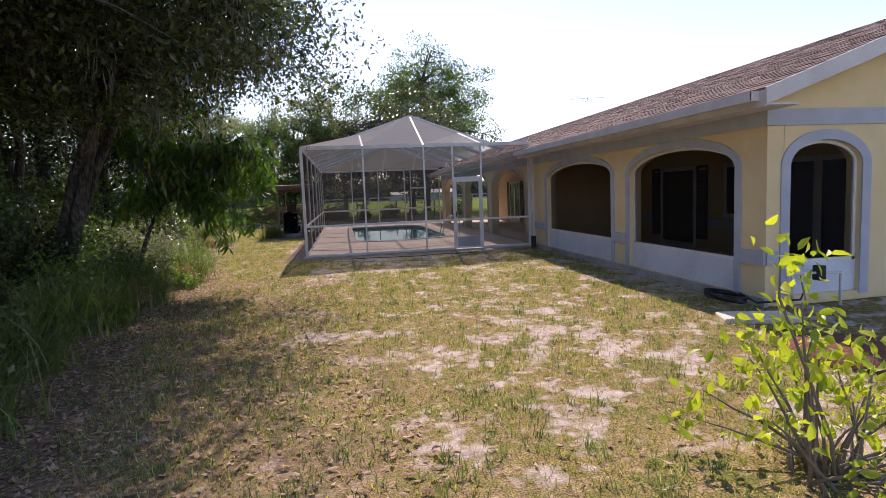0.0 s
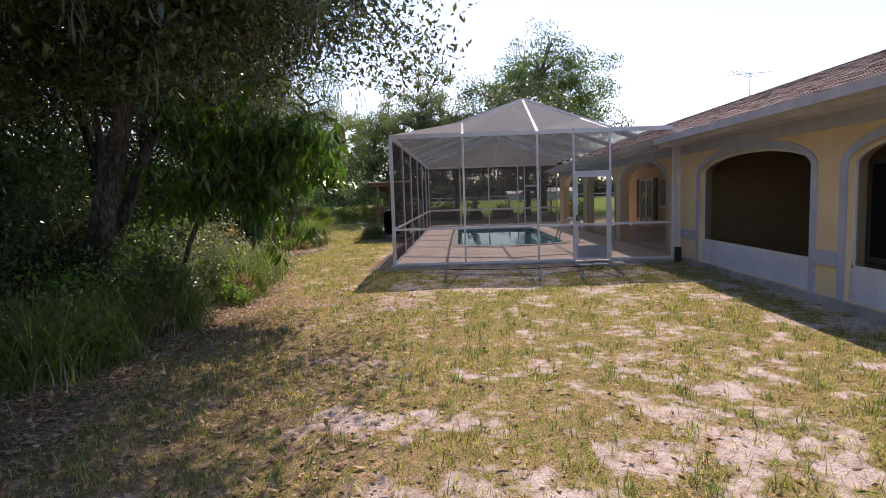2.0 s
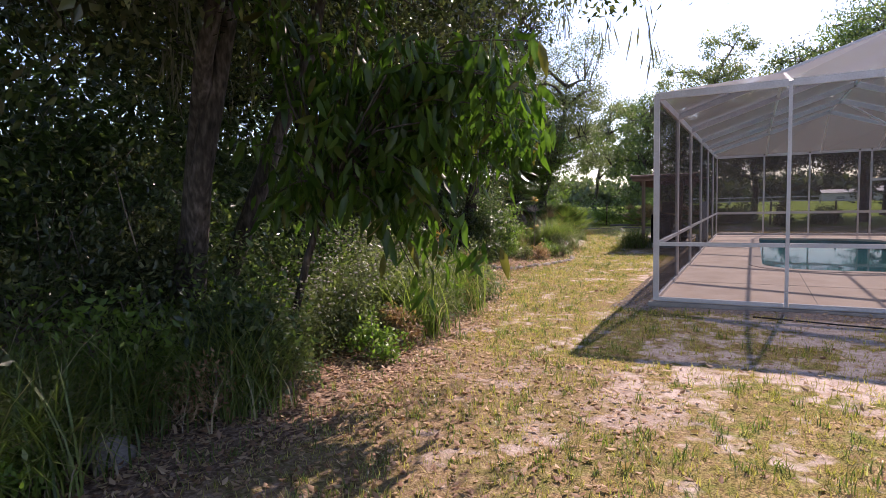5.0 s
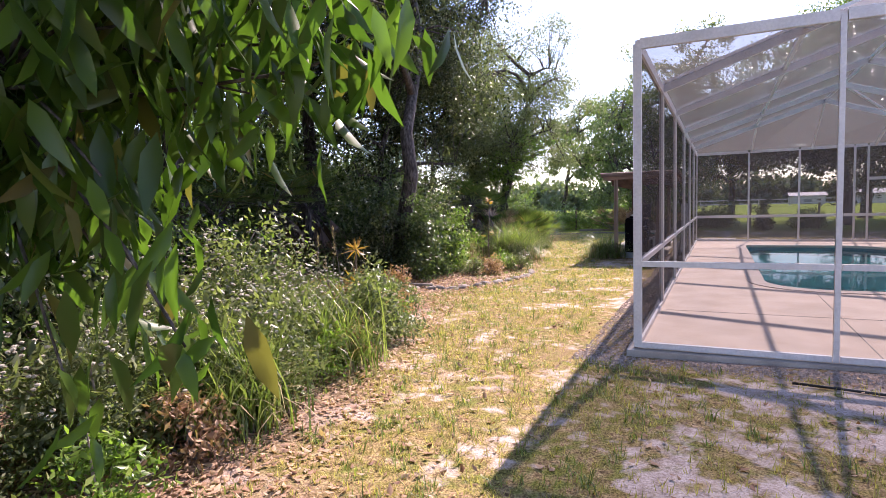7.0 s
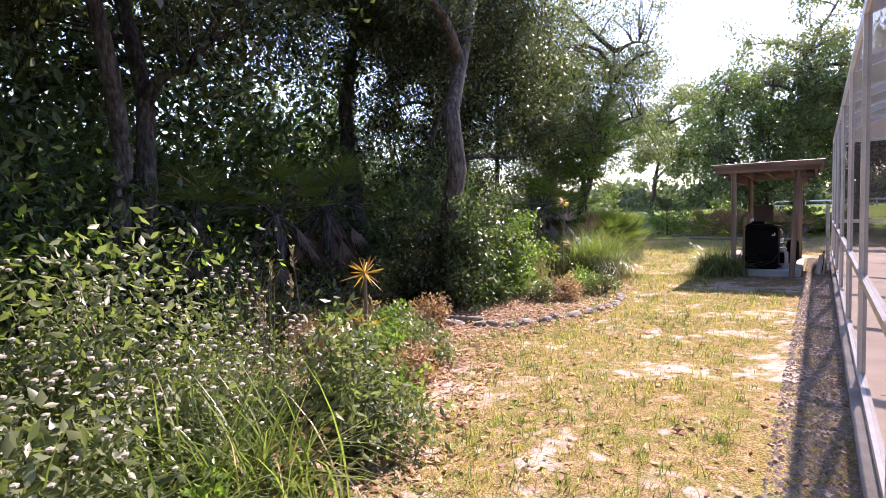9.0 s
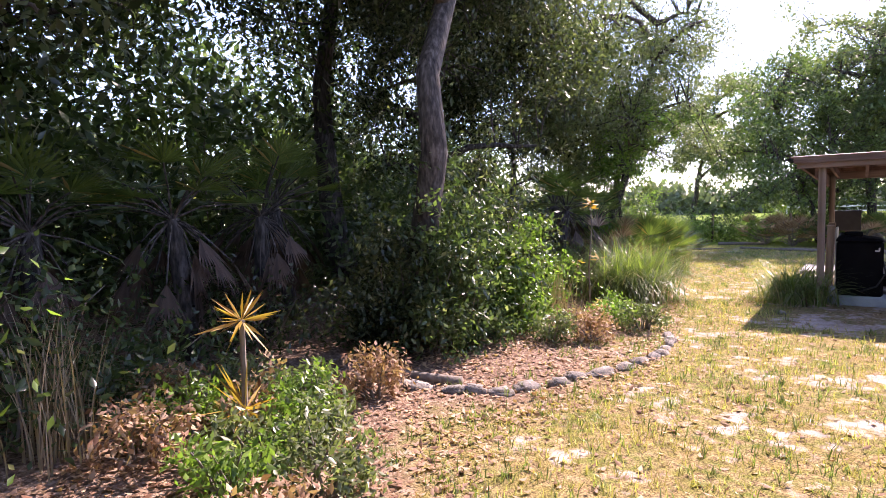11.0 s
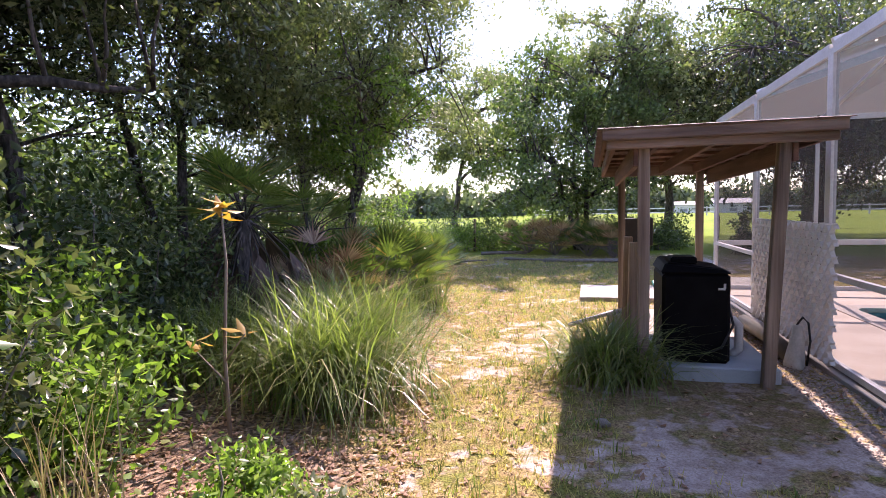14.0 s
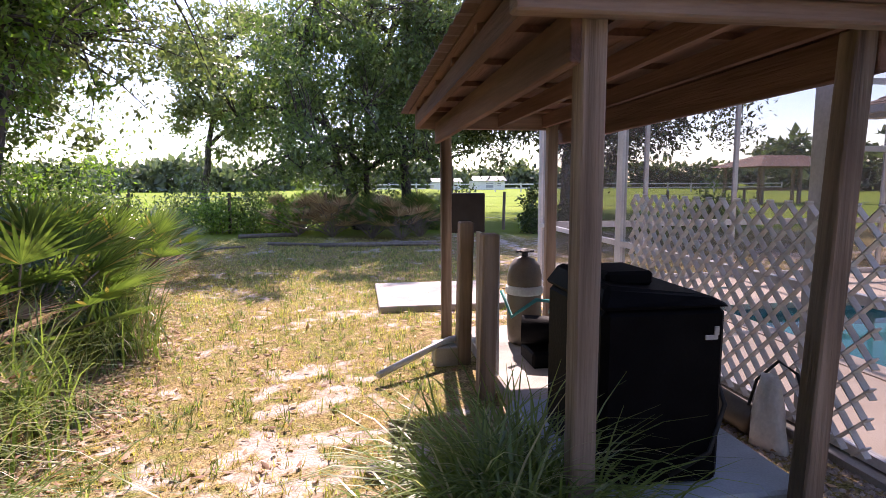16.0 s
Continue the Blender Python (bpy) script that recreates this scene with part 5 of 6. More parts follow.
for x, y in ((-5.2, 1.5), (-4.9, 1.9), (-5.4, 2.1), (-4.4, 1.9), (-5.0, 1.1), (-4.9, 2.3), (-4.6, 2.15), (-5.6, 1.6), (-4.3, 1.45), (-4.0, 6.9), (-3.9, 5.9), (-4.3, 5.6), (-2.35, -7.6), (-2.5, -6.2), (-2.3, -5.4), (-2.2, -4.2), (-2.35, -3.5), (-2.4, -2.6), (-2.6, -1.9), (-2.75, -1.2), (-3.0, -0.4), (-3.2, 0.2), (-3.5, 0.9), (-3.7, 1.5), (-4.5, 9.9), (-4.9, 11.5), (-5.2, 12.6), (-5.6, 14.6), (-6.1, 16.4), (-4.3, 2.0), (-4.0, 1.1), (-4.6, 2.9), (-3.6, 6.9), (-4.1, 7.3)):
    k += 1
    bush("low_weed", "low weedy plant with green and reddish leaves", G(x, y), 0.38, 0.42, k, 900, 0.06, (BRIGHT_LEAF, DRY_LEAF, PALE_LEAF)[k % 3], clumps=24, group="low weeds", category="weed")

# grey-green flowering weeds along the edge
FLOWER = surface("pale_dried_flower", ((0.30, 0.28, 0.21), (0.46, 0.43, 0.35)), 20, 0.9)
for i, (x, y, r, h) in enumerate(((-2.75, -3.9, 0.5, 0.85), (-3.3, -3.4, 0.6, 1.15), (-2.8, -2.9, 0.5, 0.8), (-3.5, -2.6, 0.6, 1.2), (-3.0, -2.2, 0.5, 0.85), (-3.8, -1.8, 0.6, 1.25), (-3.2, -1.4, 0.5, 0.85), (-3.9, -0.8, 0.55, 1.1), (-3.4, -0.7, 0.45, 0.75), (-2.9, -4.7, 0.5, 0.9))):
    fw = bush("flowering_weed", "grey-green weed with small pale dried flower heads", G(x, y), r, h, 1200 + i, 4200, 0.042, PALE_LEAF, clumps=90, group="flowering weeds", category="weed", hollow=0.15)
    m = Mesh()
    for _ in range(70):
        a, q = rng.uniform(0, 2 * math.pi), rng.uniform(0.1, 1.0) ** 0.5
        fx, fy, fz = x + r * 1.1 * q * math.cos(a), y + r * 1.1 * q * math.sin(a), h * (1.12 - 0.55 * q * q) + rng.normal(0, 0.05)
        m.lathe(fx, fy, [(0.003, fz - 0.008), (0.014, fz - 0.004), (0.017, fz + 0.006), (0.005, fz + 0.012)], 5)
    part("bloom", m, FLOWER, fw, "small pale dried flower heads", kind="stuff")

for x, y, h in ((-3.5, -0.5, 1.05), (-3.42, -0.35, 1.25), (-3.55, -0.7, 0.95), (-3.7, -0.45, 1.15), (-3.3, -0.75, 0.9)):
    w = thing("tall_weed", "tall thin weed stalk with a narrow seed head", "weed", G(x, y), "tall weeds")
    lx, ly = rng.normal(0, 0.05, 2)
    part("stem", Mesh().tube([(x, y, -0.1), (x + lx * 0.3, y + ly * 0.3, h * 0.5), (x + lx, y + ly, h)], [0.006, 0.005, 0.003], 5), PALE_BARK, w)
    bb = np.array([x + lx, y + ly, h - 0.12]) + rng.normal(0, 0.006, (22, 3)) + np.array([0, 0, 1]) * rng.uniform(0, 0.16, (22, 1))
    ax = unit(rng.normal(0, 0.45, (22, 3)) + np.array([0, 0, 1.0]))
    part("seed_head", flakes("seed_head", DRY_STALK, bb, ax, unit(np.cross(ax, rng.normal(0, 1, (22, 3)))), np.full(22, 0.045), np.full(22, 0.014)), DRY_STALK, w)

# tall thicket closing the back of the woods
for i, y in enumerate(np.arange(-10, 16, 1.9)):
    x = float(np.interp(y, EDGE_Y, EDGE_X)) - 11.0 + 0.7 * math.sin(i * 2.3)
    bush("shrub", "tall dark thicket shrub deep under the oaks", G(x, y), 2.6, 8.4, 900 + i, 3600, 0.28, DEEP_LEAF, clumps=110, group=UND, hollow=0.05)

# palmettos
def palmetto(at, seed, fans=22, mat=PALMETTO, label="saw palmetto with stiff fan leaves"):
    rng = np.random.default_rng(seed)
    root = thing("palmetto", label, "palmetto", at, "palmettos")
    for _ in range(fans):
        a, e = rng.uniform(0, 2 * math.pi), rng.uniform(0.35, 1.2)
        d = np.array([math.cos(a) * math.cos(e), math.sin(a) * math.cos(e), math.sin(e)])
        tip = np.array(at) + d * rng.uniform(0.6, 1.15)
        fan = part("frond", Mesh().tube([at, np.array(at) * 0.5 + tip * 0.5 + np.array([0, 0, 0.05]), tip], [0.012, 0.01, 0.008], 5), PALE_BARK, root)
        s = unit(np.cross(d, [0, 0, 1]))
        q = np.linspace(-1.15, 1.15, 15)[:, None]
        ax = unit(d * np.cos(q) + s * np.sin(q) + np.array([0, 0, -0.1]))
        ln = 0.5 * rng.uniform(0.8, 1.1, 15)
        part("fan", flakes("fan", mat, np.tile(tip, (15, 1)), ax, unit(np.cross(ax, np.cross(d, s))), ln, ln * 0 + 0.035), mat, fan)


def skirted_palmetto(at, seed, h):
    """A palmetto on a short trunk: green fans above, a skirt of dead ones below."""
    rng = np.random.default_rng(seed)
    root = thing("palmetto", "tall palmetto with a skirt of dead brown fronds", "palmetto", at, "palmettos")
    top = np.array(at) + np.array([rng.normal(0, 0.1), rng.normal(0, 0.1), h])
    part("trunk", Mesh().tube([at, (np.array(at) + top) / 2 + rng.normal(0, 0.04, 3), top], [0.11, 0.1, 0.08], 8), BARK, root, smooth=True)
    for q in range(34):
        dead = q > 13
        a, e = rng.uniform(0, 2 * math.pi), rng.uniform(-1.35, -0.35) if dead else rng.uniform(0.0, 1.2)
        d = np.array([math.cos(a) * math.cos(e), math.sin(a) * math.cos(e), math.sin(e)])
        tip = top + d * rng.uniform(0.4, 0.85)
        fr = part("frond", Mesh().tube([top, (top + tip) / 2 + np.array([0, 0, 0.06]), tip], [0.012, 0.01, 0.008], 5), BARK, root)
        sd = unit(np.cross(d, [0, 0, 1]))
        w = np.linspace(-0.7, 0.7, 11)[:, None] if dead else np.linspace(-1.2, 1.2, 15)[:, None]
        ax = unit(d * np.cos(w) + sd * np.sin(w) + np.array([0, 0, -0.7 if dead else -0.15]))
        ln = 0.5 * rng.uniform(0.75, 1.1, len(w))
        mt = DEAD_FROND if dead else PALMETTO
        part("fan", flakes("fan", mt, np.tile(tip, (len(w), 1)), ax, unit(np.cross(ax, np.cross(d, sd))), ln, ln * 0 + 0.03), mt, fr, "dead brown fan" if dead else "")


DEAD_FROND = leaf_material("dead_palm_frond", (0.045, 0.026, 0.018), (0.15, 0.095, 0.065), 0.15, 0.7)
for i, (x, y, h) in enumerate(((-7.3, 1.3, 1.4), (-7.0, 2.6, 1.5), (-7.2, 3.7, 1.5), (-7.8, 4.6, 1.6), (-6.7, 10.9, 1.5), (-7.0, 11.9, 1.6), (-6.5, 12.6, 1.2))):
    skirted_palmetto(G(x, y), 680 + i, h)
for i, (x, y) in enumerate(((-7.0, 18.6), (-7.8, 17.0), (-6.7, 15.6), (-8.4, 20.5), (-3.4, 27.0), (-1.4, 27.2), (-0.6, 28.2), (-4.6, 27.6), (-2.4, 26.6))):
    palmetto(G(x, y), 600 + i)
for i, (x, y) in enumerate(((-6.3, 18.0), (-6.0, 16.9))):
    palmetto(G(x, y), 640 + i, 26)
for i, (x, y) in enumerate(((-5.5, 13.0), (-5.8, 13.9), (-6.0, 12.2), (-5.9, 14.9), (-6.6, 13.2))):
    palmetto((x, y, float(level(x, y)) + 0.1), 660 + i, 30, DRY_LEAF if i == 2 else PALMETTO, "saw palmetto with browned drooping fan leaves" if i == 2 else "saw palmetto with stiff fan leaves")
for i, (x, y) in enumerate(((-1.5, 23.6), (-2.3, 24.0), (-3.4, 24.4), (-0.9, 24.2), (-4.4, 25.2))):
    palmetto(G(x, y), 620 + i, 24, DRY_LEAF if i % 2 == 0 else PALMETTO, "saw palmetto with browned drooping fan leaves")
for pts in (((-3.6, 21.74), (-2.6, 21.9), (-1.6, 22.25), (-0.7, 22.35)), ((-6.0, 24.5), (-5.2, 24.7), (-4.4, 24.7))):
    tagged(part("fallen_branch", Mesh().tube([(x, y, float(level(x, y)) + 0.05) for x, y in pts], [0.07, 0.065, 0.055, 0.04][:len(pts)], 8), PALE_BARK, smooth=True), "long pale fallen branch lying on the lawn", "branch", "fallen branches")
for i, (x, y, r, h) in enumerate(((-6.0, 27.5, 1.3, 1.7), (-8.2, 28.5, 1.6, 2.2), (-4.2, 29.0, 1.3, 1.9), (0.8, 28.5, 1.1, 1.6), (2.6, 24.8, 0.5, 1.7), (9.5, 26, 1.2, 1.6), (4.6, 26.5, 0.9, 1.1), (-10.5, 26, 1.8, 2.6), (-5.0, 26.2, 1.2, 1.3), (-3.2, 27.8, 1.4, 1.7), (-1.6, 28.4, 1.2, 1.5), (-7.0, 26.4, 1.2, 1.4), (0.2, 26.8, 0.9, 1.0))):
    bush("shrub", "green shrub along the pasture fence", G(x, y), r, h, 700 + i, 2600, 0.12, (HAZY_FENCE_LEAF, DEEP_LEAF, BRIGHT_LEAF)[i % 3], clumps=60, group="fence shrubs")

# sapling and the yellow bush
sap = thing("sapling", "thin sapling with a few brown-orange leaves", "sapling", G(-4.75, 8.0))
stem = Mesh().tube([(-4.75, 8.0, -0.1), (-4.78, 8.02, 0.6), (-4.72, 8.0, 1.25), (-4.74, 8.0, 1.62)], [0.016, 0.013, 0.01, 0.006], 6)
stem.tube([(-4.77, 8.02, 0.55), (-4.6, 8.0, 0.75)], [0.008, 0.005], 5).tube([(-4.76, 8.0, 0.4), (-4.95, 7.95, 0.62)], [0.008, 0.005], 5)
part("stem", stem, PALE_BARK, sap, smooth=True)
b = np.concatenate([np.tile([[-4.74, 8.0, 1.6]], (14, 1)), np.tile([[-4.6, 8.0, 0.75]], (4, 1)), np.tile([[-4.95, 7.95, 0.62]], (4, 1))]) + rng.normal(0, 0.03, (22, 3))
ax = unit(rng.normal(0, 1, (22, 3)) * np.array([1, 1, 0.3]))
sd = unit(np.cross(ax, rng.normal(0, 0.3, (22, 3)) + np.array([0, 0, 1])))
for lo_i, hi_i in ((0, 14), (14, 18), (18, 22)):
    s = slice(lo_i, hi_i)
    part("leaf_tuft", flakes("leaf_tuft", BROMELIAD, b[s], ax[s], sd[s], np.full(hi_i - lo_i, 0.17), np.full(hi_i - lo_i, 0.06)), BROMELIAD, sap)
bush("yellow_bush", "sparse bush with bright yellow-green leaves", G(3.75, -13.7), 1.0, 1.32, 801, 760, 0.085, YELLOW_LEAF, 38, 38, 0.5, -0.6, category="bush", hollow=0.3, broad=True)

# ---- pasture ----
fence = thing("pasture_fence", "wire pasture fence on rough wooden posts", "fence", (0, 26.5, 0))
for i, x in enumerate(np.arange(-24, 30, 2.9)):
    z = float(level(x, 26.3))
    part("post", Mesh().tube([(x, 26.3, z - 0.2), (x + 0.03, 26.3, z + 1.25)], [0.055, 0.05], 7), WOOD, fence)
for h in (0.4, 0.75, 1.1):
    part("wire", Mesh().tube([(x, 26.3, float(level(x, 26.3)) + h) for x in np.arange(-24, 30, 2.9)], [0.004] * 19, 4), STEEL, fence)
fence2 = thing("far_fence", "white rail fence across the far pasture", "fence", (20, 90, 0))
for x in np.arange(-10, 70, 4.0):
    part("post", Mesh().box(x - 0.08, x + 0.08, 92, 92.16, -0.6, 1.3), FAR_WALL, fence2)
for z in (0.5, 1.1):
    part("rail", Mesh().box(-10, 66, 92, 92.1, z - 0.08, z + 0.08), FAR_WALL, fence2)


def far_house(x, y, w, d, h, rise):
    b = thing("far_barn", "far white building with a grey roof across the pasture", "building", (x, y, 0), "far buildings")
    part("wall", Mesh().box(x - w / 2, x + w / 2, y, y + d, -1, h), FAR_WALL, b)
    r = Mesh()
    r.hexa([(x - w / 2 - 0.4, y - 0.4, h), (x + w / 2 + 0.4, y - 0.4, h), (x + w / 2 + 0.4, y + d / 2, h + rise), (x - w / 2 - 0.4, y + d / 2, h + rise), (x - w / 2 - 0.4, y - 0.4, h + 0.15), (x + w / 2 + 0.4, y - 0.4, h + 0.15), (x + w / 2 + 0.4, y + d / 2, h + rise + 0.15), (x - w / 2 - 0.4, y + d / 2, h + rise + 0.15)])
    part("roof", r, FAR_ROOF, b)
    part("door", Mesh().box(x - w * 0.12, x + w * 0.12, y - 0.05, y, -0.2, h * 0.75), FAR_ROOF, b)
    part("window", Mesh().box(x + w * 0.25, x + w * 0.38, y - 0.05, y, h * 0.4, h * 0.75), GLASS, b)


pav = thing("pavilion", "dark open wooden pavilion beyond the lawn", "pavilion", (26, 43, 0))
for x in (23.2, 25.9, 28.6):
    for y in (41.4, 45.2):
        part("post", Mesh().box(x - 0.09, x + 0.09, y - 0.09, y + 0.09, -0.6, 2.45), WOOD, pav)
part("roof", Mesh().hexa([(22.4, 40.6, 2.4), (29.4, 40.6, 2.4), (29.4, 46.0, 2.4), (22.4, 46.0, 2.4), (24.4, 42.9, 3.2), (27.4, 42.9, 3.2), (27.4, 43.7, 3.2), (24.4, 43.7, 3.2)]), WOOD_D, pav)
for y in (41.4, 45.2):
    part("rail", Mesh().box(23.2, 28.6, y - 0.03, y + 0.03, 0.85, 0.95), WOOD_Y, pav)
far_house(17, 132, 6, 6, 1.4, 0.7)
far_house(27, 134, 7, 6, 1.6, 1.0)
far_house(-38, 132, 8, 8, 1.5, 0.8)
rng = np.random.default_rng(61)
c = []
for x in np.arange(-150, 190, 2.4):
    yb = 138 + 12 * math.sin(x * 0.05) + rng.uniform(-4, 4)
    h = 2.6 + 2.0 * abs(math.sin(x * 0.13)) + rng.uniform(0, 1.6)
    for _ in range(16):
        c.append((x + rng.normal(0, 1.5), yb + rng.normal(0, 1.5), rng.uniform(0, h)))
for y in np.arange(-60, 110, 3):
    for xs, s in ((-60, 1), (75, 1)):
        h = 7 + 3 * math.sin(y * 0.2 + xs)
        for _ in range(10):
            c.append((xs + rng.normal(0, 2), y + rng.normal(0, 1.5), rng.uniform(0, h)))
c = np.array(c)
tagged(part("far_woods", leaf_cloud("far_woods", HAZY_FAR_LEAF, c, np.full(len(c), 1.0), 14, 1.8, rng, 0.1, 0.6), HAZY_FAR_LEAF), "far line of trees beyond the pasture", "trees", kind="stuff")

# ---- near the house corner ----
slab = tagged(part("stepping_slab", Mesh().hexa([(5.6, -10.28, -0.12), (6.45, -10.5, -0.12), (6.6, -10.1, -0.12), (5.76, -9.86, -0.12), (5.6, -10.28, 0.0), (6.45, -10.5, 0.0), (6.6, -10.1, 0.0), (5.76, -9.86, 0.0)]), DECK, bevel=0.015), "pale concrete slab beside the house corner", "concrete slab")
tagged(part("mulch_bed", Mesh().lathe(6.0, -11.7, [(0.75, -0.2), (0.6, -0.01), (0.3, 0.05), (0.02, 0.06)], 18), MULCH, smooth=True), "small bed of red-brown mulch", "mulch")
hose = thing("garden_hose", "coiled black hose lying by the wall", "hose", (6.5, -9.2, 0))
coil = []
for k in range(120):
    a = 2 * math.pi * k / 20
    coil.append((6.42 + (0.16 + 0.012 * math.sin(k)) * math.cos(a), -9.15 + (0.4 + 0.02 * math.cos(k * 1.3)) * math.sin(a), 0.0 + 0.0007 * k))
part("coil", Mesh().tube(coil + [(6.5, -9.7, 0.03), (6.9, -10.0, 0.1), (7.2, -9.8, 0.3)], [0.014] * 123, 6), RUBBER, hose, smooth=True)
pv = thing("water_pipe", "white plastic pipes and valves at the end wall", "pipe", (7.0, -9.85, 0))
part("pipe", Mesh().tube([(6.95, -9.8, -0.1), (6.95, -9.8, 0.42), (7.7, -9.8, 0.38), (7.7, -9.8, -0.1)], [0.022] * 4, 8), PVC, pv, smooth=True)
part("valve", Mesh().box(7.3, 7.42, -9.86, -9.74, 0.3, 0.5), RUBBER, pv, bevel=0.01)

# ---- small ground things ----
for i, x in enumerate((4.25, 4.62, 4.99)):
    tagged(part("paver", Mesh().box(x, x + 0.34, -0.62, -0.14, -0.12, -0.025 + 0.006 * i), CONCRETE, bevel=0.012), "grey concrete paver in front of the screen door", "paver", "door pavers")
wire = Mesh()
wire.tube([(x, -0.75 + 0.1 * math.sin(1.7 * x), float(level(x, -0.75)) + 0.02) for x in np.arange(1.3, 5.0, 0.3)], [0.012] * 13, 6)
tagged(part("drip_hose", wire, RUBBER, smooth=True), "thin black hose lying before the cage", "hose")
# edging stones of the bed
rng = np.random.default_rng(71)
path = [(-4.55, 3.25), (-3.86, 3.58), (-3.46, 4.3), (-3.2, 4.9), (-3.06, 5.4), (-3.02, 6.1), (-3.2, 6.7)]
stone_mesh = []
for s in range(6):
    bm = bmesh.new()
    bmesh.ops.create_cube(bm, size=1.7)
    bmesh.ops.bevel(bm, geom=list(bm.edges), offset=0.32, segments=2, affect="EDGES")
    for v in bm.verts:
        v.co += Vector(rng.normal(0, 0.07, 3))
    me = bpy.data.meshes.new("edging_stone")
    bm.to_mesh(me)
    bm.free()
    me.materials.append(STONE)
    me.shade_smooth()
    stone_mesh.append(me)
for (xa, ya), (xb, yb) in zip(path, path[1:]):
    L = math.hypot(xb - xa, yb - ya)
    q = 0.1
    while q < L - 0.05:
        h = rng.uniform(0.10, 0.16)
        x, y = xa + (xb - xa) * q / L + rng.normal(0, 0.02), ya + (yb - ya) * q / L + rng.normal(0, 0.02)
        ob = new("edging_stone", stone_mesh[int(rng.integers(0, 6))])
        ob.matrix_basis = Matrix.LocRotScale((x, y, float(level(x, y)) + 0.005), Euler((rng.normal(0, 0.12), rng.normal(0, 0.1), math.atan2(yb - ya, xb - xa) + rng.normal(0, 0.12))), (h, rng.uniform(0.06, 0.085), rng.uniform(0.05, 0.075)))
        tagged(ob, "rough grey half-buried stone edging the planting bed", "stone", "edging stones")
        q += 2 * h * rng.uniform(0.85, 1.1)
for x, y, s in ((-2.45, -7.0, 0.16), (-2.6, 10.9, 0.06), (-2.2, 8.9, 0.05)):
    ob = new("rock", stone_mesh[0])
    ob.matrix_basis = Matrix.LocRotScale((x, y, float(level(x, y)) + 0.4 * s), Euler((0.1, 0.2, 0.5)), (1.3 * s, s, 0.7 * s))
    tagged(ob, "grey rock lying at the lawn edge", "rock")
# fallen branches along the shaded edge
for i, (x0, y0, x1, y1, r) in enumerate(((-4.9, 22.6, -0.6, 21.8, 0.05), (-6.8, 21.7, -5.4, 22.2, 0.04), (-4.2, 3.6, -5.0, 3.4, 0.05), (-4.7, 6.1, -4.3, 5.9, 0.03))):
    m = Mesh()
    limb(m, (x0, y0, float(level(x0, y0)) + r * 0.7), (x1, y1, float(level(x1, y1)) + r * 0.7), r, r * 0.6, rng, 7, 0.0, 7, True)
    tagged(part("fallen_branch", m, PALE_BARK, smooth=True), "pale fallen branch lying on the ground", "branch", "fallen branches")
# gravel at the foot of the cage
n = 8500
gxy = np.concatenate([np.stack([rng.uniform(-0.56, -0.1, n), rng.uniform(-0.4, 14.5, n)], 1), np.stack([rng.uniform(-0.6, 6.4, 3500), rng.normal(-0.32, 0.12, 3500)], 1)])
n = len(gxy)
b = np.stack([gxy[:, 0], gxy[:, 1], level(gxy[:, 0], gxy[:, 1])], 1)
oct_v = np.array([[1, 0, 0], [-1, 0, 0], [0, 1, 0], [0, -1, 0], [0, 0, 1], [0, 0, -1]], float)
sc = rng.uniform(0.009, 0.022, (n, 1, 1)) * rng.uniform(0.7, 1.3, (n, 1, 3))
co = (b[:, None, :] + oct_v[None] * sc * np.array([1, 1, 0.7])).reshape(-1, 3)
q = np.array([[0, 2, 4, 4], [2, 1, 4, 4], [1, 3, 4, 4], [3, 0, 4, 4]])
fi = (np.arange(n)[:, None, None] * 6 + q[None]).reshape(-1, 4)
me = bpy.data.meshes.new("gravel")
me.from_pydata(co.tolist(), [], [tuple(r[:3]) for r in fi.tolist()])
me.materials.append(GRAVEL)
tagged(new("gravel", me), "loose mixed gravel along the cage base", "gravel", kind="stuff")
# fallen leaves
n = 48000
x, y = rng.uniform(-7, 7, n * 6), rng.uniform(-16, 21, n * 6)
wd = woods(x, y)
keep = rng.random(n * 6) < np.where(wd > -0.6, 0.9, np.where(wd > -1.6, 0.16, 0.07)) + 0.3 * ((wd > -2.8) & (y < -3.5))
keep &= (x < 6.6) & (~((x > -0.1) & (y > -0.1))) & (wd < 2.0)
x, y = x[keep][:n], y[keep][:n]
b = np.stack([x, y, level(x, y) + rng.uniform(0.004, 0.03, len(x))], 1)
ax = unit(rng.normal(0, 1, b.shape) * np.array([1, 1, 0.25]))
ln = rng.uniform(0.035, 0.085, len(b))
tagged(part("leaf_litter", flakes("leaf_litter", DRY_LEAF, b, ax, unit(np.cross(ax, rng.normal(0, 0.3, b.shape) + np.array([0, 0, 1]))), ln, ln * 0.5, 0.25), DRY_LEAF), "dry brown leaves scattered on the ground", "leaf litter", kind="stuff")
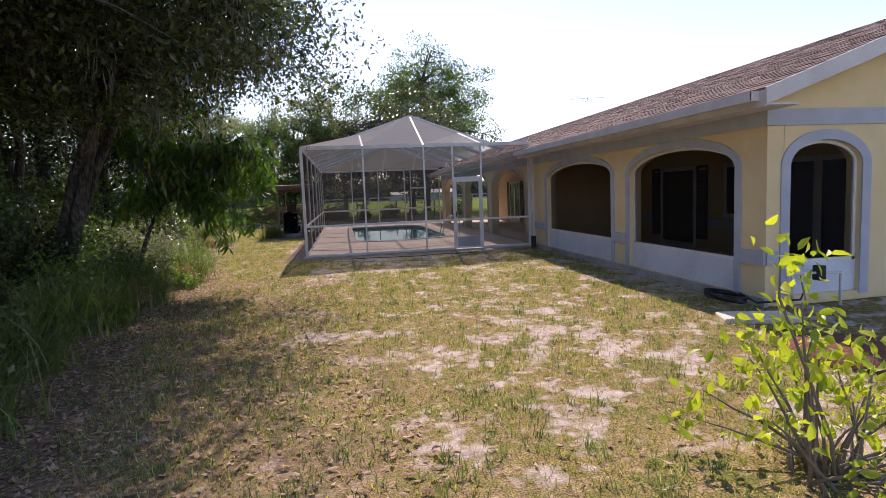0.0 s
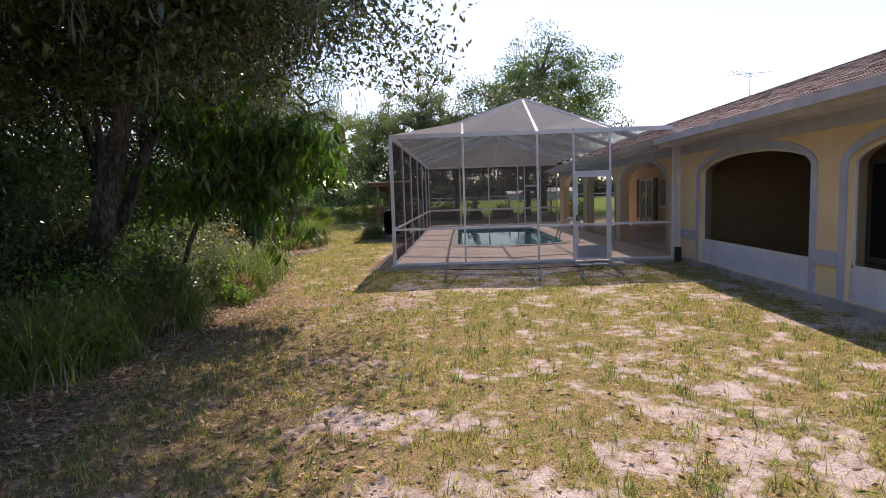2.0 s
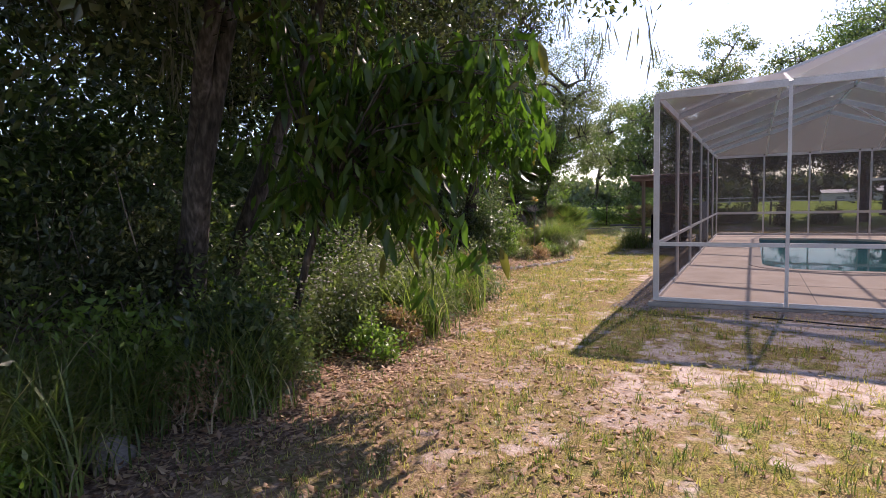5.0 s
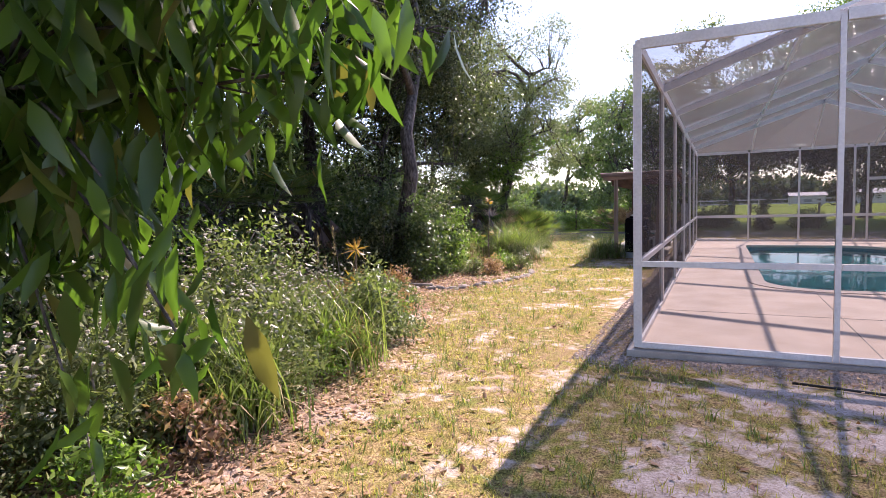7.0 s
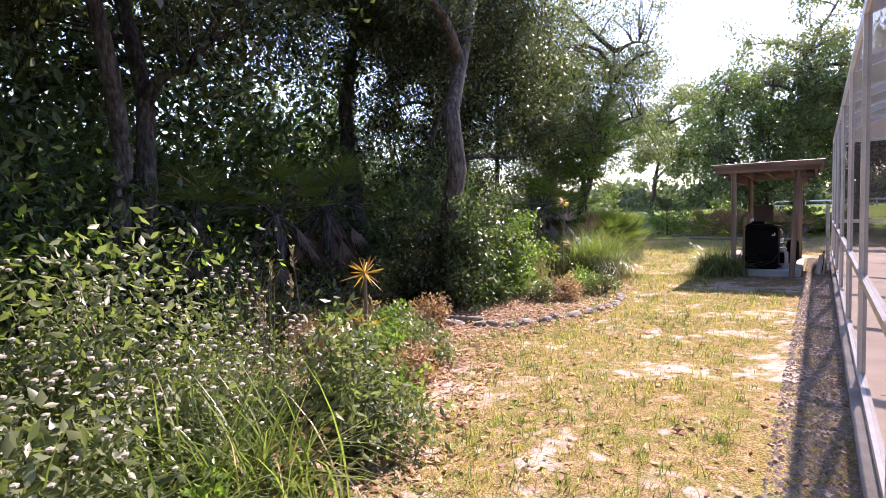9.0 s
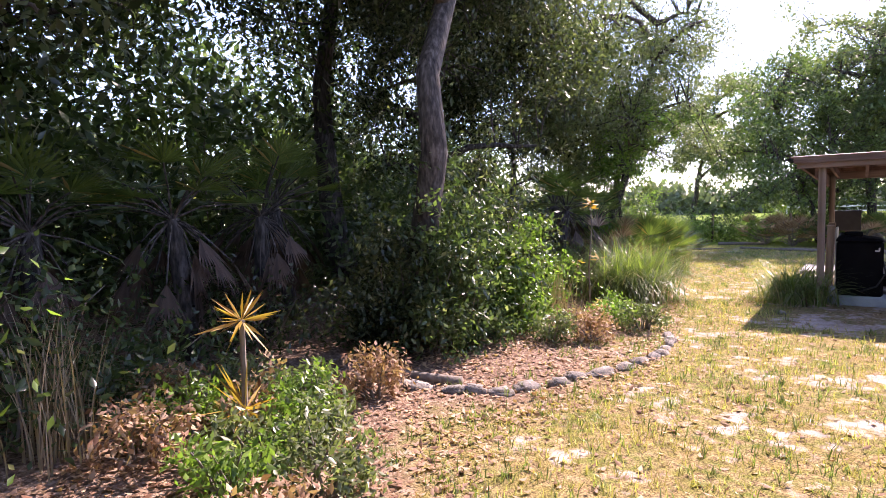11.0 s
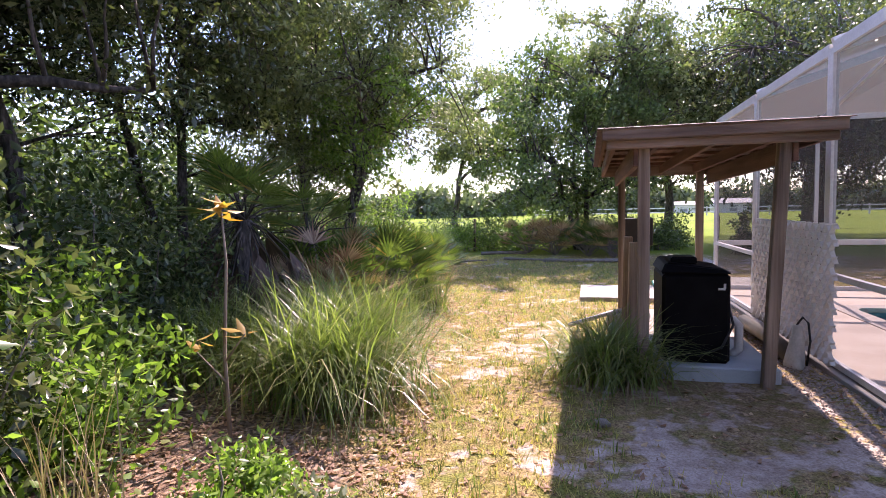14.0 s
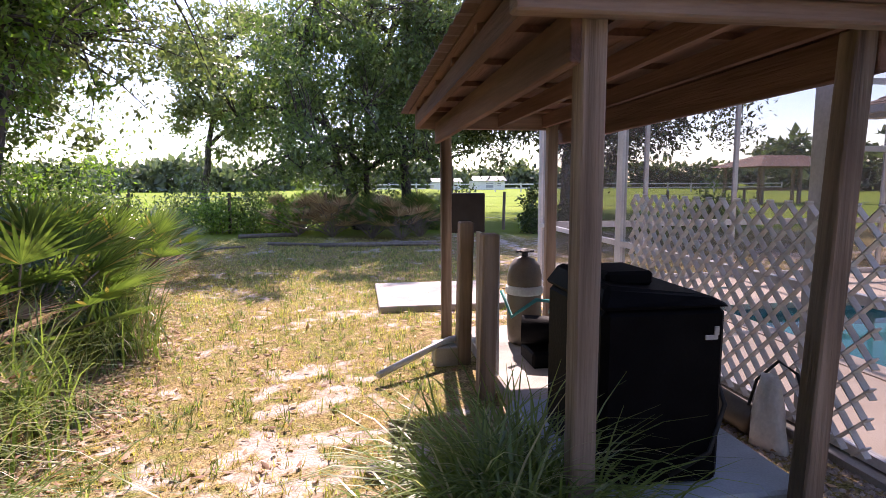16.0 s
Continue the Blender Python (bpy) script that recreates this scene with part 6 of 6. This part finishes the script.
# lawn tufts, thinner where the sand is bare
n = 125000
x, y = rng.uniform(-7, 7, n), rng.uniform(-16.5, 24, n)
wd = woods(x, y)
p = np.clip(1.15 - 2.1 * np.clip(sandy(x, y) - 0.36, 0, 1), 0.05, 1) * np.where(wd > -0.3, 0.12, 1.0)
ok = (rng.random(n) < p) & (wd < 1.2) & (x < 6.65) & (~((x > -0.75) & (y > -0.45))) & (~((x > -2.1) & (x < -0.5) & (y > 8.2) & (y < 14)))
x, y = x[ok], y[ok]
kk = 3
b = np.repeat(np.stack([x, y, level(x, y) - 0.005], 1), kk, 0) + np.concatenate([rng.normal(0, 0.018, (len(x) * kk, 2)), np.zeros((len(x) * kk, 1))], 1)
tall = 0.04 + 0.055 * np.repeat(wave(x, y, 0.8, 31), kk)
co, f = blades(b, rng, tall, 0.008, 0.7, 1)
tagged(part("lawn_grass", strips("lawn_grass", LAWN_BLADE, co, f), LAWN_BLADE), "short dry yellow-green lawn grass", "grass", kind="stuff")
n = 9000
x, y = rng.uniform(-5, 6.5, n), rng.uniform(-15, 22, n)
ok = (woods(x, y) < 0.5) & (sandy(x, y) < 0.52) & (~((x > -0.75) & (y > -0.45))) & (~((x > -2.1) & (x < -0.5) & (y > 8.2) & (y < 14)))
x, y = x[ok], y[ok]
b = np.repeat(np.stack([x, y, level(x, y) - 0.005], 1), 8, 0) + np.concatenate([rng.normal(0, 0.03, (len(x) * 8, 2)), np.zeros((len(x) * 8, 1))], 1)
co, f = blades(b, rng, 0.12, 0.008, 0.9, 2)
tagged(part("grass_tufts", strips("grass_tufts", GRASS_LEAF, co, f), GRASS_LEAF), "greener grass tufts in the lawn", "grass", kind="stuff")

# ---- shingles ----
tw, th = 0.32, 0.16
me = Mesh().hexa([(0, 0.004, 0), (th * 1.25, 0.004, 0), (th * 1.25, tw - 0.004, 0), (0, tw - 0.004, 0), (0, 0.004, 0.012), (th * 1.25, 0.004, 0.004), (th * 1.25, tw - 0.004, 0.004), (0, tw - 0.004, 0.012)]).data("shingle", SHINGLE)
tilt = -math.atan(SLOPE)
run = math.hypot(RX - EAVE_X, SLOPE * (RX - EAVE_X))
rest = Mesh()
for r in range(int(run / th)):
    for j in range(int((YF - YN) / tw)):
        y = YN + j * tw + (tw / 2 if r % 2 else 0) * 0.9
        s = r * th
        m = Matrix.LocRotScale((EAVE_X + s * math.cos(tilt), y, rz(EAVE_X) + 0.004 - s * math.sin(tilt)), Euler((0, tilt, 0)), (1, 1, rng.uniform(0.7, 1.5)))
        if r < 17 and j < 17:
            ob = part("shingle", me, SHINGLE)
            ob.matrix_basis = m
            ob.parent = roof_ob
        elif y + tw < YF:
            rest.hexa([m @ v.co for v in me.vertices])
part("shingles", rest, SHINGLE, roof_ob, kind="stuff")
